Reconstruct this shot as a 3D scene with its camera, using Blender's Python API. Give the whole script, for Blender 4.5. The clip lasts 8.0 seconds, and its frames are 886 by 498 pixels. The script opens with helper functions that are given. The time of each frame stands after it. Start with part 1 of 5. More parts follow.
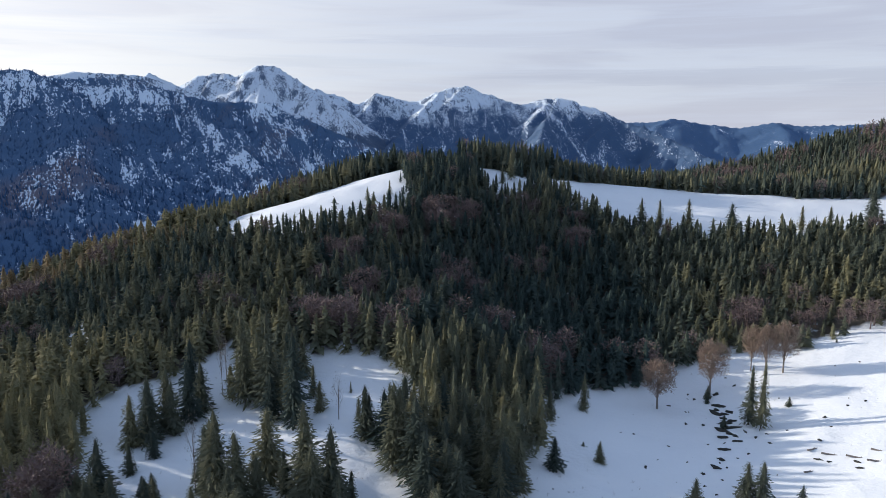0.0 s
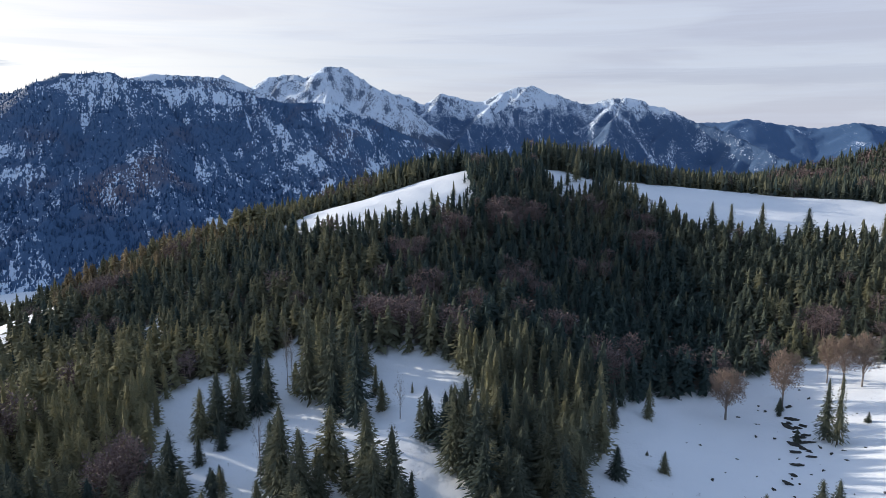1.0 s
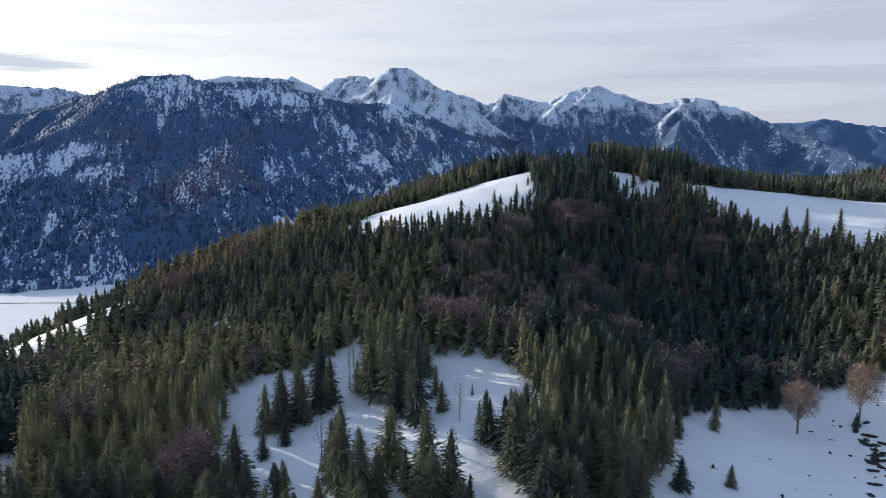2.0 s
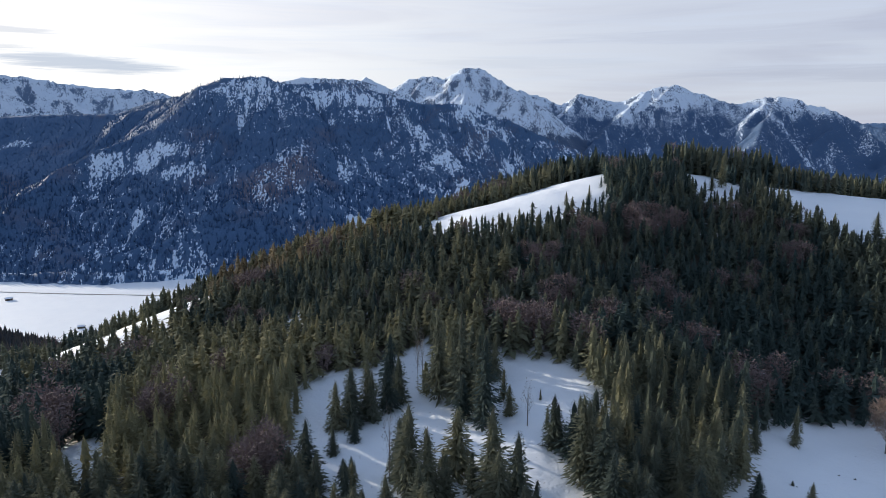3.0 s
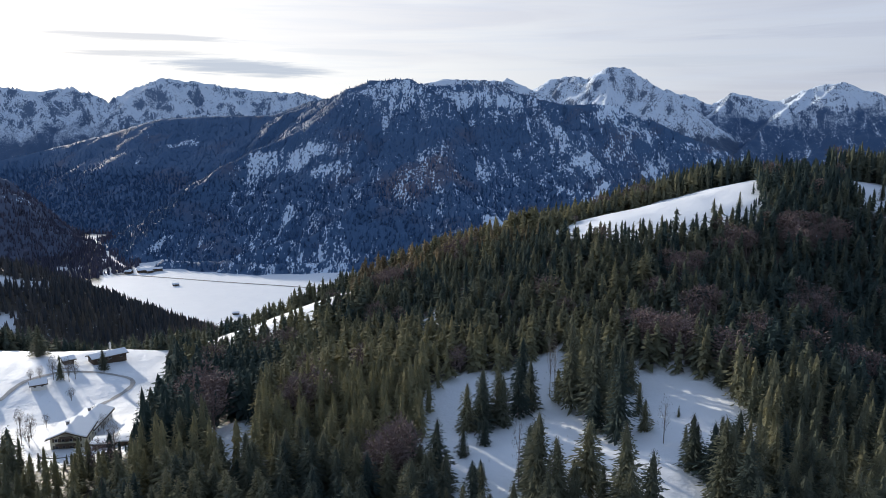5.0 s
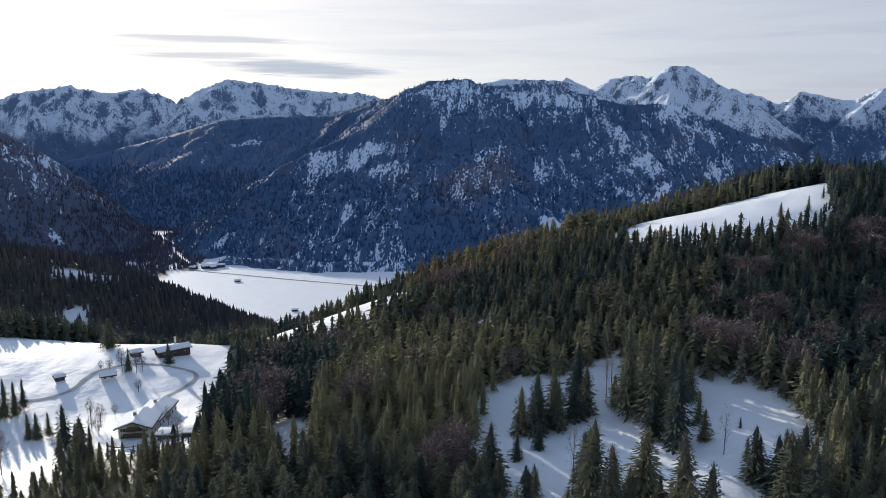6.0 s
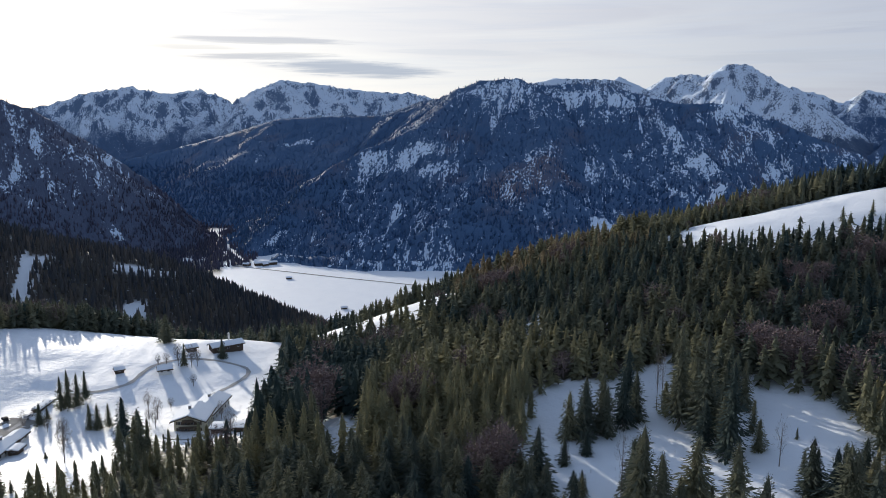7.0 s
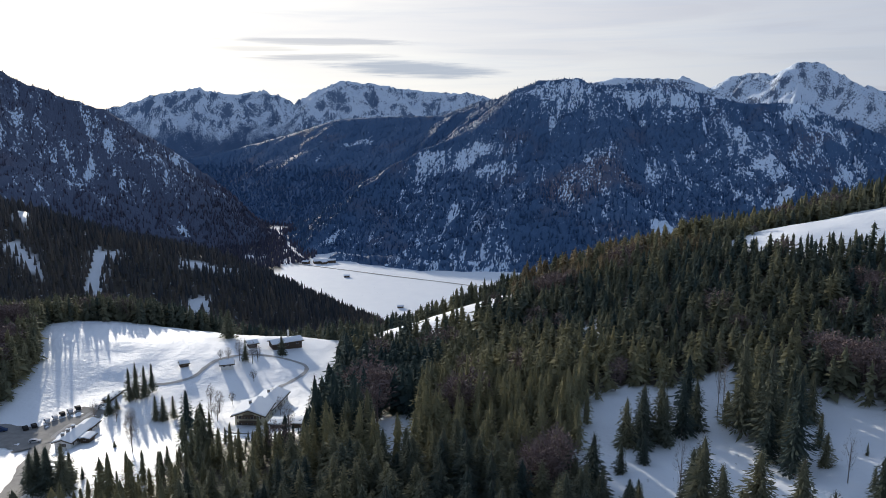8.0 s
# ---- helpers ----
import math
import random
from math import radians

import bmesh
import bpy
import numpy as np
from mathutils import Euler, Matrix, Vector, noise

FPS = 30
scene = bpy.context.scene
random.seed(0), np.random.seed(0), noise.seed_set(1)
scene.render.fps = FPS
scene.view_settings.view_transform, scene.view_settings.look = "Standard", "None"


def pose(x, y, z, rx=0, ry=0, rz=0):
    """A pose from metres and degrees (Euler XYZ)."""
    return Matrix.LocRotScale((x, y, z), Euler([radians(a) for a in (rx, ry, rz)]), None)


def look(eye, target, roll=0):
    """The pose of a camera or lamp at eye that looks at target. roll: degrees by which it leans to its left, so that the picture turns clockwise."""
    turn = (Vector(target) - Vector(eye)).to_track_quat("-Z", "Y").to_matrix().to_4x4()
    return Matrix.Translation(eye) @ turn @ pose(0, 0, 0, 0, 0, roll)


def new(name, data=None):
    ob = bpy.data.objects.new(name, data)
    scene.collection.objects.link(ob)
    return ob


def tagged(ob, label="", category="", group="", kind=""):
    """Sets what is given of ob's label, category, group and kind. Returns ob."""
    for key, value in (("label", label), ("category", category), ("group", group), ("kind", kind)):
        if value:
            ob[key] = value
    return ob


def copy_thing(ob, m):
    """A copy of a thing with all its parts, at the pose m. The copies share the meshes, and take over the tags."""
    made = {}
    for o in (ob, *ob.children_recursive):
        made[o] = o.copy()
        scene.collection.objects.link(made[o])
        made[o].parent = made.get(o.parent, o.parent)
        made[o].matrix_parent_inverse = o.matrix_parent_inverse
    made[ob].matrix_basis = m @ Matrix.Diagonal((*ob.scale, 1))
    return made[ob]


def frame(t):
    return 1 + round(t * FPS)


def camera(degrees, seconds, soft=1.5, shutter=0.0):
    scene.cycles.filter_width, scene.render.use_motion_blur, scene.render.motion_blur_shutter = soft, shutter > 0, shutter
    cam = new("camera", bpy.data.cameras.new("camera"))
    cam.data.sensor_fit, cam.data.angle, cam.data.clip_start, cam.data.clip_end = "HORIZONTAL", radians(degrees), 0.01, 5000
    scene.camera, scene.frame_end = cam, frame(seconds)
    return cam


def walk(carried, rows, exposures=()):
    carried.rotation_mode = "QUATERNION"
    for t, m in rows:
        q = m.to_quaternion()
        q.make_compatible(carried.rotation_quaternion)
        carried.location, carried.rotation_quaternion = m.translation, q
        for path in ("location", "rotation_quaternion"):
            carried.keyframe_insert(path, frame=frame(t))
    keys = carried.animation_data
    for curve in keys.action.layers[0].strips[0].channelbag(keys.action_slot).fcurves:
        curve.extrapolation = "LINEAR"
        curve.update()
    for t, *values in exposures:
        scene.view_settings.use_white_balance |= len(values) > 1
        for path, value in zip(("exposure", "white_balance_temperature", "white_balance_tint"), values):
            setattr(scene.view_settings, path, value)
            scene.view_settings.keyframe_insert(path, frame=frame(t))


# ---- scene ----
cam = camera(63.8, 8.0, soft=0.8)
PATH = [
    (0.0, pose(0.0, 0.0, 80.0, 80.03, 0, 0)),
    (0.5, pose(-0.1, 0.13, 80.31, 80.03, 0, 2.52)),
    (1.0, pose(-0.19, 0.25, 80.63, 80.03, 0, 5.12)),
    (1.5, pose(-0.27, 0.35, 80.95, 80.04, 0, 7.54)),
    (3.0, pose(-0.5, 0.53, 81.95, 80.07, 0, 15.86)),
    (3.5, pose(-0.56, 0.56, 82.3, 80.08, 0, 18.72)),
    (4.0, pose(-0.62, 0.57, 82.64, 80.09, 0, 21.58)),
    (4.5, pose(-0.67, 0.56, 83.0, 80.1, 0, 24.21)),
    (5.0, pose(-0.72, 0.54, 83.36, 80.1, 0, 26.9)),
    (6.5, pose(-0.83, 0.36, 84.47, 80.08, 0, 33.46)),
    (7.0, pose(-0.85, 0.26, 84.86, 80.06, 0, 35.45)),
    (7.5, pose(-0.87, 0.15, 85.24, 80.05, 0, 37.68)),
    (8.0, pose(-0.88, 0.02, 85.63, 80.06, 0, 40.05)),
]
walk(cam, PATH, exposures=[(0.0, 0.15, 6300, 10), (3.5, 0.10, 6300, 10), (5.0, 0.02, 6300, 10), (8.0, -0.20, 6250, 10)])

# ---- light: a low winter sun behind thin cloud, ahead and to the side ----
SUN_AZ, SUN_EL = 67.0, 13.5   # degrees left of +y, degrees up
SUN_DIR = Vector((-math.sin(radians(SUN_AZ)) * math.cos(radians(SUN_EL)), math.cos(radians(SUN_AZ)) * math.cos(radians(SUN_EL)), math.sin(radians(SUN_EL))))
sun_data = bpy.data.lights.new("sun", "SUN")
sun_data.energy, sun_data.angle, sun_data.color = 5.0, radians(0.8), (1.0, 0.90, 0.75)
sun = new("sun", sun_data)
sun.matrix_world = look((SUN_DIR * 300)[:], (0, 0, 0))


class Nodes:
    """Brief ways to build node trees."""

    def __init__(self, tree):
        self.tree = tree
        tree.nodes.clear()

    def add(self, kind, **inputs):
        node = self.tree.nodes.new(kind)
        for key, value in inputs.items():
            name = key.replace("_", " ")
            slot = node.inputs[int(key[1:])] if key[0] == "i" and key[1:].isdigit() else node.inputs[name]
            self.put(slot, value)
        return node

    def put(self, slot, value):
        if isinstance(value, bpy.types.NodeSocket):
            self.tree.links.new(value, slot)
        elif isinstance(value, bpy.types.Node):
            self.tree.links.new(value.outputs[0], slot)
        else:
            slot.default_value = value

    def math(self, op, a, b=0.0, c=0.0, clamp=False):
        node = self.add("ShaderNodeMath", i0=a, i1=b, i2=c)
        node.operation, node.use_clamp = op, clamp
        return node.outputs[0]

    def mix(self, f, a, b, blend="MIX"):
        node = self.add("ShaderNodeMix")
        node.data_type, node.blend_type = "RGBA", blend
        self.put(node.inputs["Factor"], f)
        self.put(node.inputs[6], a)
        self.put(node.inputs[7], b)
        return node.outputs[2]

    def noise(self, vector, scale, detail=4.0, rough=0.55, warp=0.0):
        return self.add("ShaderNodeTexNoise", Vector=vector, Scale=scale, Detail=detail, Roughness=rough, Distortion=warp).outputs[0]

    def range(self, v, a, b, c=0.0, d=1.0):
        node = self.add("ShaderNodeMapRange", i0=v, i1=a, i2=b, i3=c, i4=d)
        node.interpolation_type = "SMOOTHSTEP"
        return node.outputs[0]

    def attribute(self, name):
        node = self.add("ShaderNodeAttribute")
        node.attribute_name = name
        return node.outputs["Fac"]


def rgb(r, g, b):
    return (r, g, b, 1.0)


world = bpy.data.worlds.new("sky")
scene.world = world
world.use_nodes = True
n = Nodes(world.node_tree)
air = n.add("ShaderNodeTexSky")
air.sky_type, air.sun_disc = "NISHITA", False
air.sun_elevation, air.sun_rotation, air.altitude = radians(SUN_EL), radians(360 - SUN_AZ), 1200.0
way = n.add("ShaderNodeTexCoord").outputs["Generated"]
part_xyz = n.add("ShaderNodeSeparateXYZ", Vector=way)
up = n.math("MAXIMUM", part_xyz.outputs[2], 0.0)
# thin high cloud drawn out along the horizon
az = n.math("ARCTAN2", n.math("MULTIPLY", part_xyz.outputs[0], -1.0), part_xyz.outputs[1])
flat = n.add("ShaderNodeCombineXYZ", X=az, Y=n.math("MULTIPLY", up, 10.0), Z=part_xyz.outputs[2]).outputs[0]
bank = n.noise(flat, 2.3, 5.0, 0.5, 0.6)
wisp = n.noise(n.add("ShaderNodeMapping", Vector=flat, Scale=(1.0, 2.2, 1.0)).outputs[0], 4.2, 7.0, 0.62, 0.5)
toward = n.add("ShaderNodeVectorMath", i0=way, i1=SUN_DIR[:])
toward.operation = "DOT_PRODUCT"
glow = n.math("POWER", n.math("MAXIMUM", toward.outputs["Value"], 0.0), 3.2)
veil = n.mix(glow, rgb(0.60, 0.635, 0.735), rgb(1.45, 1.37, 1.24))
thin = n.range(wisp, 0.42, 0.70, 0.0, 1.0)
shade = n.range(bank, 0.42, 0.62, 0.0, 1.0)
cloud = n.mix(n.math("MULTIPLY", shade, 0.75), veil, n.mix(glow, rgb(0.50, 0.52, 0.63), rgb(1.28, 1.22, 1.17)))
cloud = n.mix(n.math("MULTIPLY", thin, 0.22), cloud, rgb(0.66, 0.74, 0.90))
# darker bars of cloud: bearing, height, half length, half thickness, slant, strength, colour
ragged = n.noise(n.add("ShaderNodeMapping", Vector=flat, Scale=(1.0, 2.6, 1.0)).outputs[0], 9.0, 6.0, 0.62, 0.8)
for b_az, b_z, b_long, b_thick, slant, strong, tint in ((0.735, 0.0735, 0.120, 0.0115, 0.05, 0.90, rgb(0.46, 0.52, 0.65)), (0.860, 0.1085, 0.125, 0.0050, 0.0, 0.70, rgb(0.56, 0.58, 0.66)),
                                                       (0.860, 0.0885, 0.095, 0.0050, -0.03, 0.75, rgb(0.55, 0.58, 0.67)), (0.945, 0.0980, 0.060, 0.0040, 0.0, 0.45, rgb(0.66, 0.66, 0.70)), (0.600, 0.0960, 0.100, 0.0045, 0.02, 0.35, rgb(0.72, 0.76, 0.84)),
                                                       (-0.400, 0.0580, 0.36, 0.0120, 0.015, 0.62, rgb(0.47, 0.50, 0.615)), (-0.300, 0.1080, 0.42, 0.0130, 0.01, 0.40, rgb(0.50, 0.52, 0.63)), (0.16, 0.082, 0.16, 0.0080, 0.01, 0.30, rgb(0.54, 0.58, 0.68))):
    across = n.math("DIVIDE", n.math("SUBTRACT", az, b_az), b_long)
    above = n.math("DIVIDE", n.math("SUBTRACT", part_xyz.outputs[2], n.math("MULTIPLY_ADD", n.math("SUBTRACT", az, b_az), slant, b_z)), b_thick)
    far_off = n.math("ADD", n.math("MULTIPLY", across, across), n.math("MULTIPLY", above, above))
    far_off = n.math("MULTIPLY_ADD", n.math("SUBTRACT", ragged, 0.5), 2.6, far_off)
    cloud = n.mix(n.range(far_off, 0.15, 1.35, strong, 0.0), cloud, tint)
sky_air = n.mix(1.0, air.outputs[0], rgb(0.26, 0.26, 0.26), "MULTIPLY")
# overhead the deck opens to blue air
cover = n.range(up, 0.20, 0.52, 0.95, 0.22)
final = n.mix(cover, sky_air, cloud)
back = n.add("ShaderNodeBackground", Color=final, Strength=0.90)
n.add("ShaderNodeOutputWorld", Surface=back.outputs[0])

# ---- materials ----
def material(name):
    m = bpy.data.materials.new(name)
    m.use_nodes = True
    return m, Nodes(m.node_tree)


def finish(n, color, rough, height=None, bump=0.3, dist=0.1, **more):
    b = n.add("ShaderNodeBsdfPrincipled", Base_Color=color, Roughness=rough, **more)
    if height is not None:
        n.put(b.inputs["Normal"], n.add("ShaderNodeBump", Strength=bump, Distance=dist, Height=height).outputs[0])
    n.add("ShaderNodeOutputMaterial", Surface=b.outputs[0])


def place(n):
    return n.add("ShaderNodeNewGeometry").outputs["Position"]


def slope_up(n):
    return n.add("ShaderNodeSeparateXYZ", Vector=n.add("ShaderNodeNewGeometry").outputs["Normal"]).outputs[2]


def snow_ground():
    """Old snow with tracks, twigs and bare patches; needle litter where the ground attribute says woods."""
    m, n = material("snow_ground")
    p = place(n)
    coarse, fine = n.noise(p, 0.035, 5, 0.6, 0.5), n.noise(p, 0.9, 4, 0.6)
    col = n.mix(coarse, rgb(0.74, 0.77, 0.82), rgb(0.84, 0.86, 0.89))
    speck = n.range(n.noise(p, 0.55, 6, 0.78), 0.665, 0.71)
    col = n.mix(n.math("MULTIPLY", speck, 0.75), col, rgb(0.10, 0.085, 0.065))
    woods = n.attribute("woods")
    litter = n.mix(fine, rgb(0.035, 0.028, 0.02), rgb(0.09, 0.075, 0.055))
    patch = n.range(n.noise(p, 0.22, 4, 0.6, 0.4), 0.60, 0.70)
    floor_col = n.mix(patch, litter, rgb(0.62, 0.65, 0.70))
    col = n.mix(woods, col, floor_col)
    relief = n.math("ADD", n.math("MULTIPLY", fine, 0.25), n.noise(p, 0.16, 5, 0.6))
    finish(n, col, 0.62, relief, 0.5, 1.0)
    return m


def hazy_wooded_skin(name, turn, dark=rgb(0.033, 0.088, 0.185), pale=rgb(0.064, 0.130, 0.245)):
    """Snow under woods: dark forest floor where the cover attribute is high. Distance haze is painted in as blue. turn:
    degrees of the downhill way from -y.
    """
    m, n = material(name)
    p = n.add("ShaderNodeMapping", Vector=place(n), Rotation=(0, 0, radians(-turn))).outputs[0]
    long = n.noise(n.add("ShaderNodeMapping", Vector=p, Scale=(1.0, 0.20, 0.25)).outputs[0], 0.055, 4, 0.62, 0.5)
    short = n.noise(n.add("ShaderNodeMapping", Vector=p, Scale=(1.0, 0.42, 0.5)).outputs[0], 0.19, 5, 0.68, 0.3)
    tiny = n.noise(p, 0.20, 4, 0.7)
    # snow and woods carry the blue of haze and sky-lit shade in their colour
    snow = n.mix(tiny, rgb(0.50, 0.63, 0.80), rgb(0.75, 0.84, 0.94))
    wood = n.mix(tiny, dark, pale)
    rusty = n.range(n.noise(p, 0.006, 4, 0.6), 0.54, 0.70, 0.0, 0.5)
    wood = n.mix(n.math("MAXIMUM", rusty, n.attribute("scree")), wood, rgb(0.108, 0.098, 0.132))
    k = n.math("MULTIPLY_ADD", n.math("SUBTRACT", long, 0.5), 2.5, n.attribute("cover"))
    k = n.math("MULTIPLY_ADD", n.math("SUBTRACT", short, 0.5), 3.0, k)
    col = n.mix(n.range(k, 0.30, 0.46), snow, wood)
    finish(n, col, 0.8, n.math("ADD", long, n.math("MULTIPLY", tiny, 0.5)), 0.3, 8.0)
    return m


def hazy_mountain_skin(name, snow_low, snow_high, cover, bare_at=0.50, trees=rgb(0.034, 0.074, 0.148), rock=rgb(0.045, 0.080, 0.150), turn=10.0):
    """Snow, rock and wooded ground by height, steepness and patches, all blued in place of distance haze."""
    m, n = material(name)
    p = n.add("ShaderNodeMapping", Vector=place(n), Rotation=(0, 0, radians(-turn))).outputs[0]
    run, short = (n.add("ShaderNodeMapping", Vector=p, Scale=q).outputs[0] for q in ((1.0, 0.28, 0.35), (1.0, 0.55, 0.6)))
    z = n.add("ShaderNodeSeparateXYZ", Vector=place(n)).outputs[2]
    big, mid, tiny = n.noise(p, 0.0035, 5, 0.6, 0.6), n.noise(run, 0.016, 9, 0.70, 0.6), n.noise(short, 0.13, 5, 0.72)
    wander = n.math("MULTIPLY_ADD", n.math("SUBTRACT", big, 0.5), 380.0, z)
    wander = n.math("MULTIPLY_ADD", n.math("SUBTRACT", n.math("ADD", n.math("MULTIPLY", mid, 0.6), n.math("MULTIPLY", tiny, 0.4)), 0.5), 620.0, wander)
    high = n.range(wander, snow_low, snow_high)
    steep = n.range(slope_up(n), 0.56, 0.80)
    # blue haze is mixed into the snow, rock and tree colours below
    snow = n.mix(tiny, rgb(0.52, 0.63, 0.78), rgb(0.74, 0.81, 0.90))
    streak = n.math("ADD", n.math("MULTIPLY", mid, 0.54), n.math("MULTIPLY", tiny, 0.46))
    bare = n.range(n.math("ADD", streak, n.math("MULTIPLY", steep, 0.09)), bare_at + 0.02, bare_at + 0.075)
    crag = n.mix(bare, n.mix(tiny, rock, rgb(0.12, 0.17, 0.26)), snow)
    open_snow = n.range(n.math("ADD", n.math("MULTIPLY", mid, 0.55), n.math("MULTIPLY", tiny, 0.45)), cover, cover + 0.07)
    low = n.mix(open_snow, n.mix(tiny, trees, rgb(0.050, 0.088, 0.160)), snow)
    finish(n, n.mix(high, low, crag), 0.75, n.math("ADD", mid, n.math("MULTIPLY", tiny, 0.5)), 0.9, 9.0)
    return m


def needles(name, dark, light, by_object):
    m, n = material(name)
    if by_object:
        tone = n.add("ShaderNodeObjectInfo").outputs["Random"]
    else:
        tone = n.attribute("tone")
    blade = n.add("ShaderNodeNewGeometry").outputs["Random Per Island"]
    col = n.mix(tone, dark, light)
    col = n.mix(n.math("MULTIPLY", blade, 0.25), col, dark)
    grain = n.noise(place(n), 1.5, 4, 0.7)
    col = n.mix(n.range(grain, 0.36, 0.60, 0.28, 0.0), col, n.mix(1.0, col, rgb(0.40, 0.44, 0.46), "MULTIPLY"))
    skin = n.add("ShaderNodeBsdfPrincipled", Base_Color=col, Roughness=0.85, Specular_IOR_Level=0.08)
    n.put(skin.inputs["Normal"], n.add("ShaderNodeBump", Strength=0.6, Distance=0.5, Height=grain).outputs[0])
    # some light passes through the sprays
    both = n.add("ShaderNodeMixShader", i0=0.50, i1=skin.outputs[0], i2=n.add("ShaderNodeBsdfTranslucent", Color=col).outputs[0])
    n.add("ShaderNodeOutputMaterial", Surface=both.outputs[0])
    return m


def bark_like(name, a, b, scale=1.5):
    m, n = material(name)
    g = n.noise(place(n), scale, 5, 0.65)
    finish(n, n.mix(g, a, b), 0.85, g, 0.4, 0.1, Specular_IOR_Level=0.2)
    return m


M_GROUND = snow_ground()
M_MAIN, M_LEFT, M_BACK = hazy_wooded_skin("hazy_wooded_mountain", 28), hazy_wooded_skin("hazy_wooded_mountainside", 66, rgb(0.052, 0.076, 0.135), rgb(0.098, 0.118, 0.178)), hazy_wooded_skin("hazy_wooded_shoulder", 45)
# far ranges: blue tree and rock colours hold the haze
M_FLANK = hazy_mountain_skin("hazy_wooded_ridge", 150.0, 260.0, 0.57, trees=rgb(0.050, 0.140, 0.310))
M_PEAK = hazy_mountain_skin("hazy_snowy_peak", -10.0, 60.0, 0.56, 0.503, rock=rgb(0.072, 0.115, 0.190))
M_WEST = hazy_mountain_skin("hazy_jagged_range", -10.0, 130.0, 0.57, 0.495, trees=rgb(0.062, 0.128, 0.250), rock=rgb(0.098, 0.170, 0.290), turn=50.0)
M_CRAG = hazy_mountain_skin("hazy_rocky_wooded_peak", 75.0, 205.0, 0.535, 0.500, trees=rgb(0.028, 0.092, 0.215))
SPRUCE_DARK, SPRUCE_LIGHT = rgb(0.082, 0.120, 0.114), rgb(0.372, 0.344, 0.205)
M_SPRUCE = needles("spruce_needles", SPRUCE_DARK, SPRUCE_LIGHT, False)
M_SPRUCE_ONE = needles("spruce_needles_single", rgb(0.080, 0.112, 0.106), rgb(0.310, 0.298, 0.192), True)
# needles lightened and blued to paint in the distance haze
M_HAZY_TREE = needles("hazy_far_spruce", rgb(0.076, 0.165, 0.320), rgb(0.120, 0.210, 0.365), False)
# purple-brown of beech, with painted blue haze on top
M_HAZY_THIN_TREE = needles("hazy_thin_beech_and_spruce", rgb(0.120, 0.132, 0.200), rgb(0.195, 0.180, 0.235), False)
M_LARCH = needles("bare_larch", rgb(0.230, 0.195, 0.130), rgb(0.420, 0.345, 0.225), False)
M_RIDGE_TREE = needles("ridge_spruce", rgb(0.125, 0.140, 0.165), rgb(0.330, 0.270, 0.215), False)
M_TWIG = bark_like("beech_twigs", rgb(0.132, 0.098, 0.098), rgb(0.215, 0.164, 0.156), 0.4)
# the same twigs with sunlight put into the colour: lighter and tan
M_TAN_TWIG = bark_like("sunlit_beech_twigs", rgb(0.185, 0.140, 0.112), rgb(0.330, 0.250, 0.200), 0.4)
M_BARK = bark_like("spruce_bark", rgb(0.07, 0.055, 0.045), rgb(0.17, 0.14, 0.12))
M_SNOW = bark_like("roof_snow", rgb(0.78, 0.80, 0.84), rgb(0.86, 0.88, 0.90), 0.3)
M_RENDER = bark_like("cream_plaster", rgb(0.52, 0.47, 0.34), rgb(0.62, 0.57, 0.42), 0.5)
M_WHITE = bark_like("white_plaster", rgb(0.62, 0.61, 0.58), rgb(0.74, 0.73, 0.70), 0.5)
M_TIMBER = bark_like("dark_timber", rgb(0.06, 0.045, 0.035), rgb(0.13, 0.095, 0.07), 1.2)
M_STONE = bark_like("grey_stone", rgb(0.14, 0.135, 0.13), rgb(0.28, 0.27, 0.26), 0.6)
M_ASPHALT = bark_like("wet_asphalt", rgb(0.13, 0.125, 0.12), rgb(0.34, 0.33, 0.32), 0.35)
M_LANE = bark_like("slushy_gravel", rgb(0.20, 0.18, 0.16), rgb(0.58, 0.57, 0.57), 0.5)
M_GLASS = bark_like("window_dark", rgb(0.02, 0.022, 0.028), rgb(0.04, 0.045, 0.055), 0.5)
M_DARK_CAR, M_LIGHT_CAR, M_BLUE_CAR = (bark_like(*a) for a in (("black_paint", rgb(0.02, 0.02, 0.022), rgb(0.03, 0.03, 0.034)), ("silver_paint", rgb(0.50, 0.50, 0.52), rgb(0.58, 0.58, 0.60)), ("blue_paint", rgb(0.03, 0.05, 0.11), rgb(0.04, 0.065, 0.14))))
M_TYRE = bark_like("tyre_rubber", rgb(0.012, 0.012, 0.012), rgb(0.02, 0.02, 0.02))
M_DEAD = bark_like("dead_wood", rgb(0.14, 0.125, 0.115), rgb(0.26, 0.23, 0.21), 1.0)
# ---- the lie of the land: spot heights by landform, metres ----
CREST = [(-33, 499, 48), (45, 538, 46), (-116, 414, 27), (-72, 458, 38), (-160, 380, 12), (-205, 340, -3), (-230, 310, -12), (-257, 285, -23), (-270, 226, -29), (-207, 278, -20), (-232, 255, -30), (120, 560, 34)]
SLOPE = [(0, 240, -2), (-67, 225, -10), (-30, 185, -9), (-100, 300, 10), (-65, 325, 17), (20, 350, 8), (70, 330, -4), (-161, 165, -18), (-150, 230, -9), (-60, 120, -20)]
BASIN = [(75, 240, -17), (62, 190, -18), (89, 168, -14), (149, 260, -2), (110, 300, -3), (150, 340, 10), (168, 407, 20), (20, 60, -20), (200, 150, 12), (125, 205, -8), (165, 200, 2)]
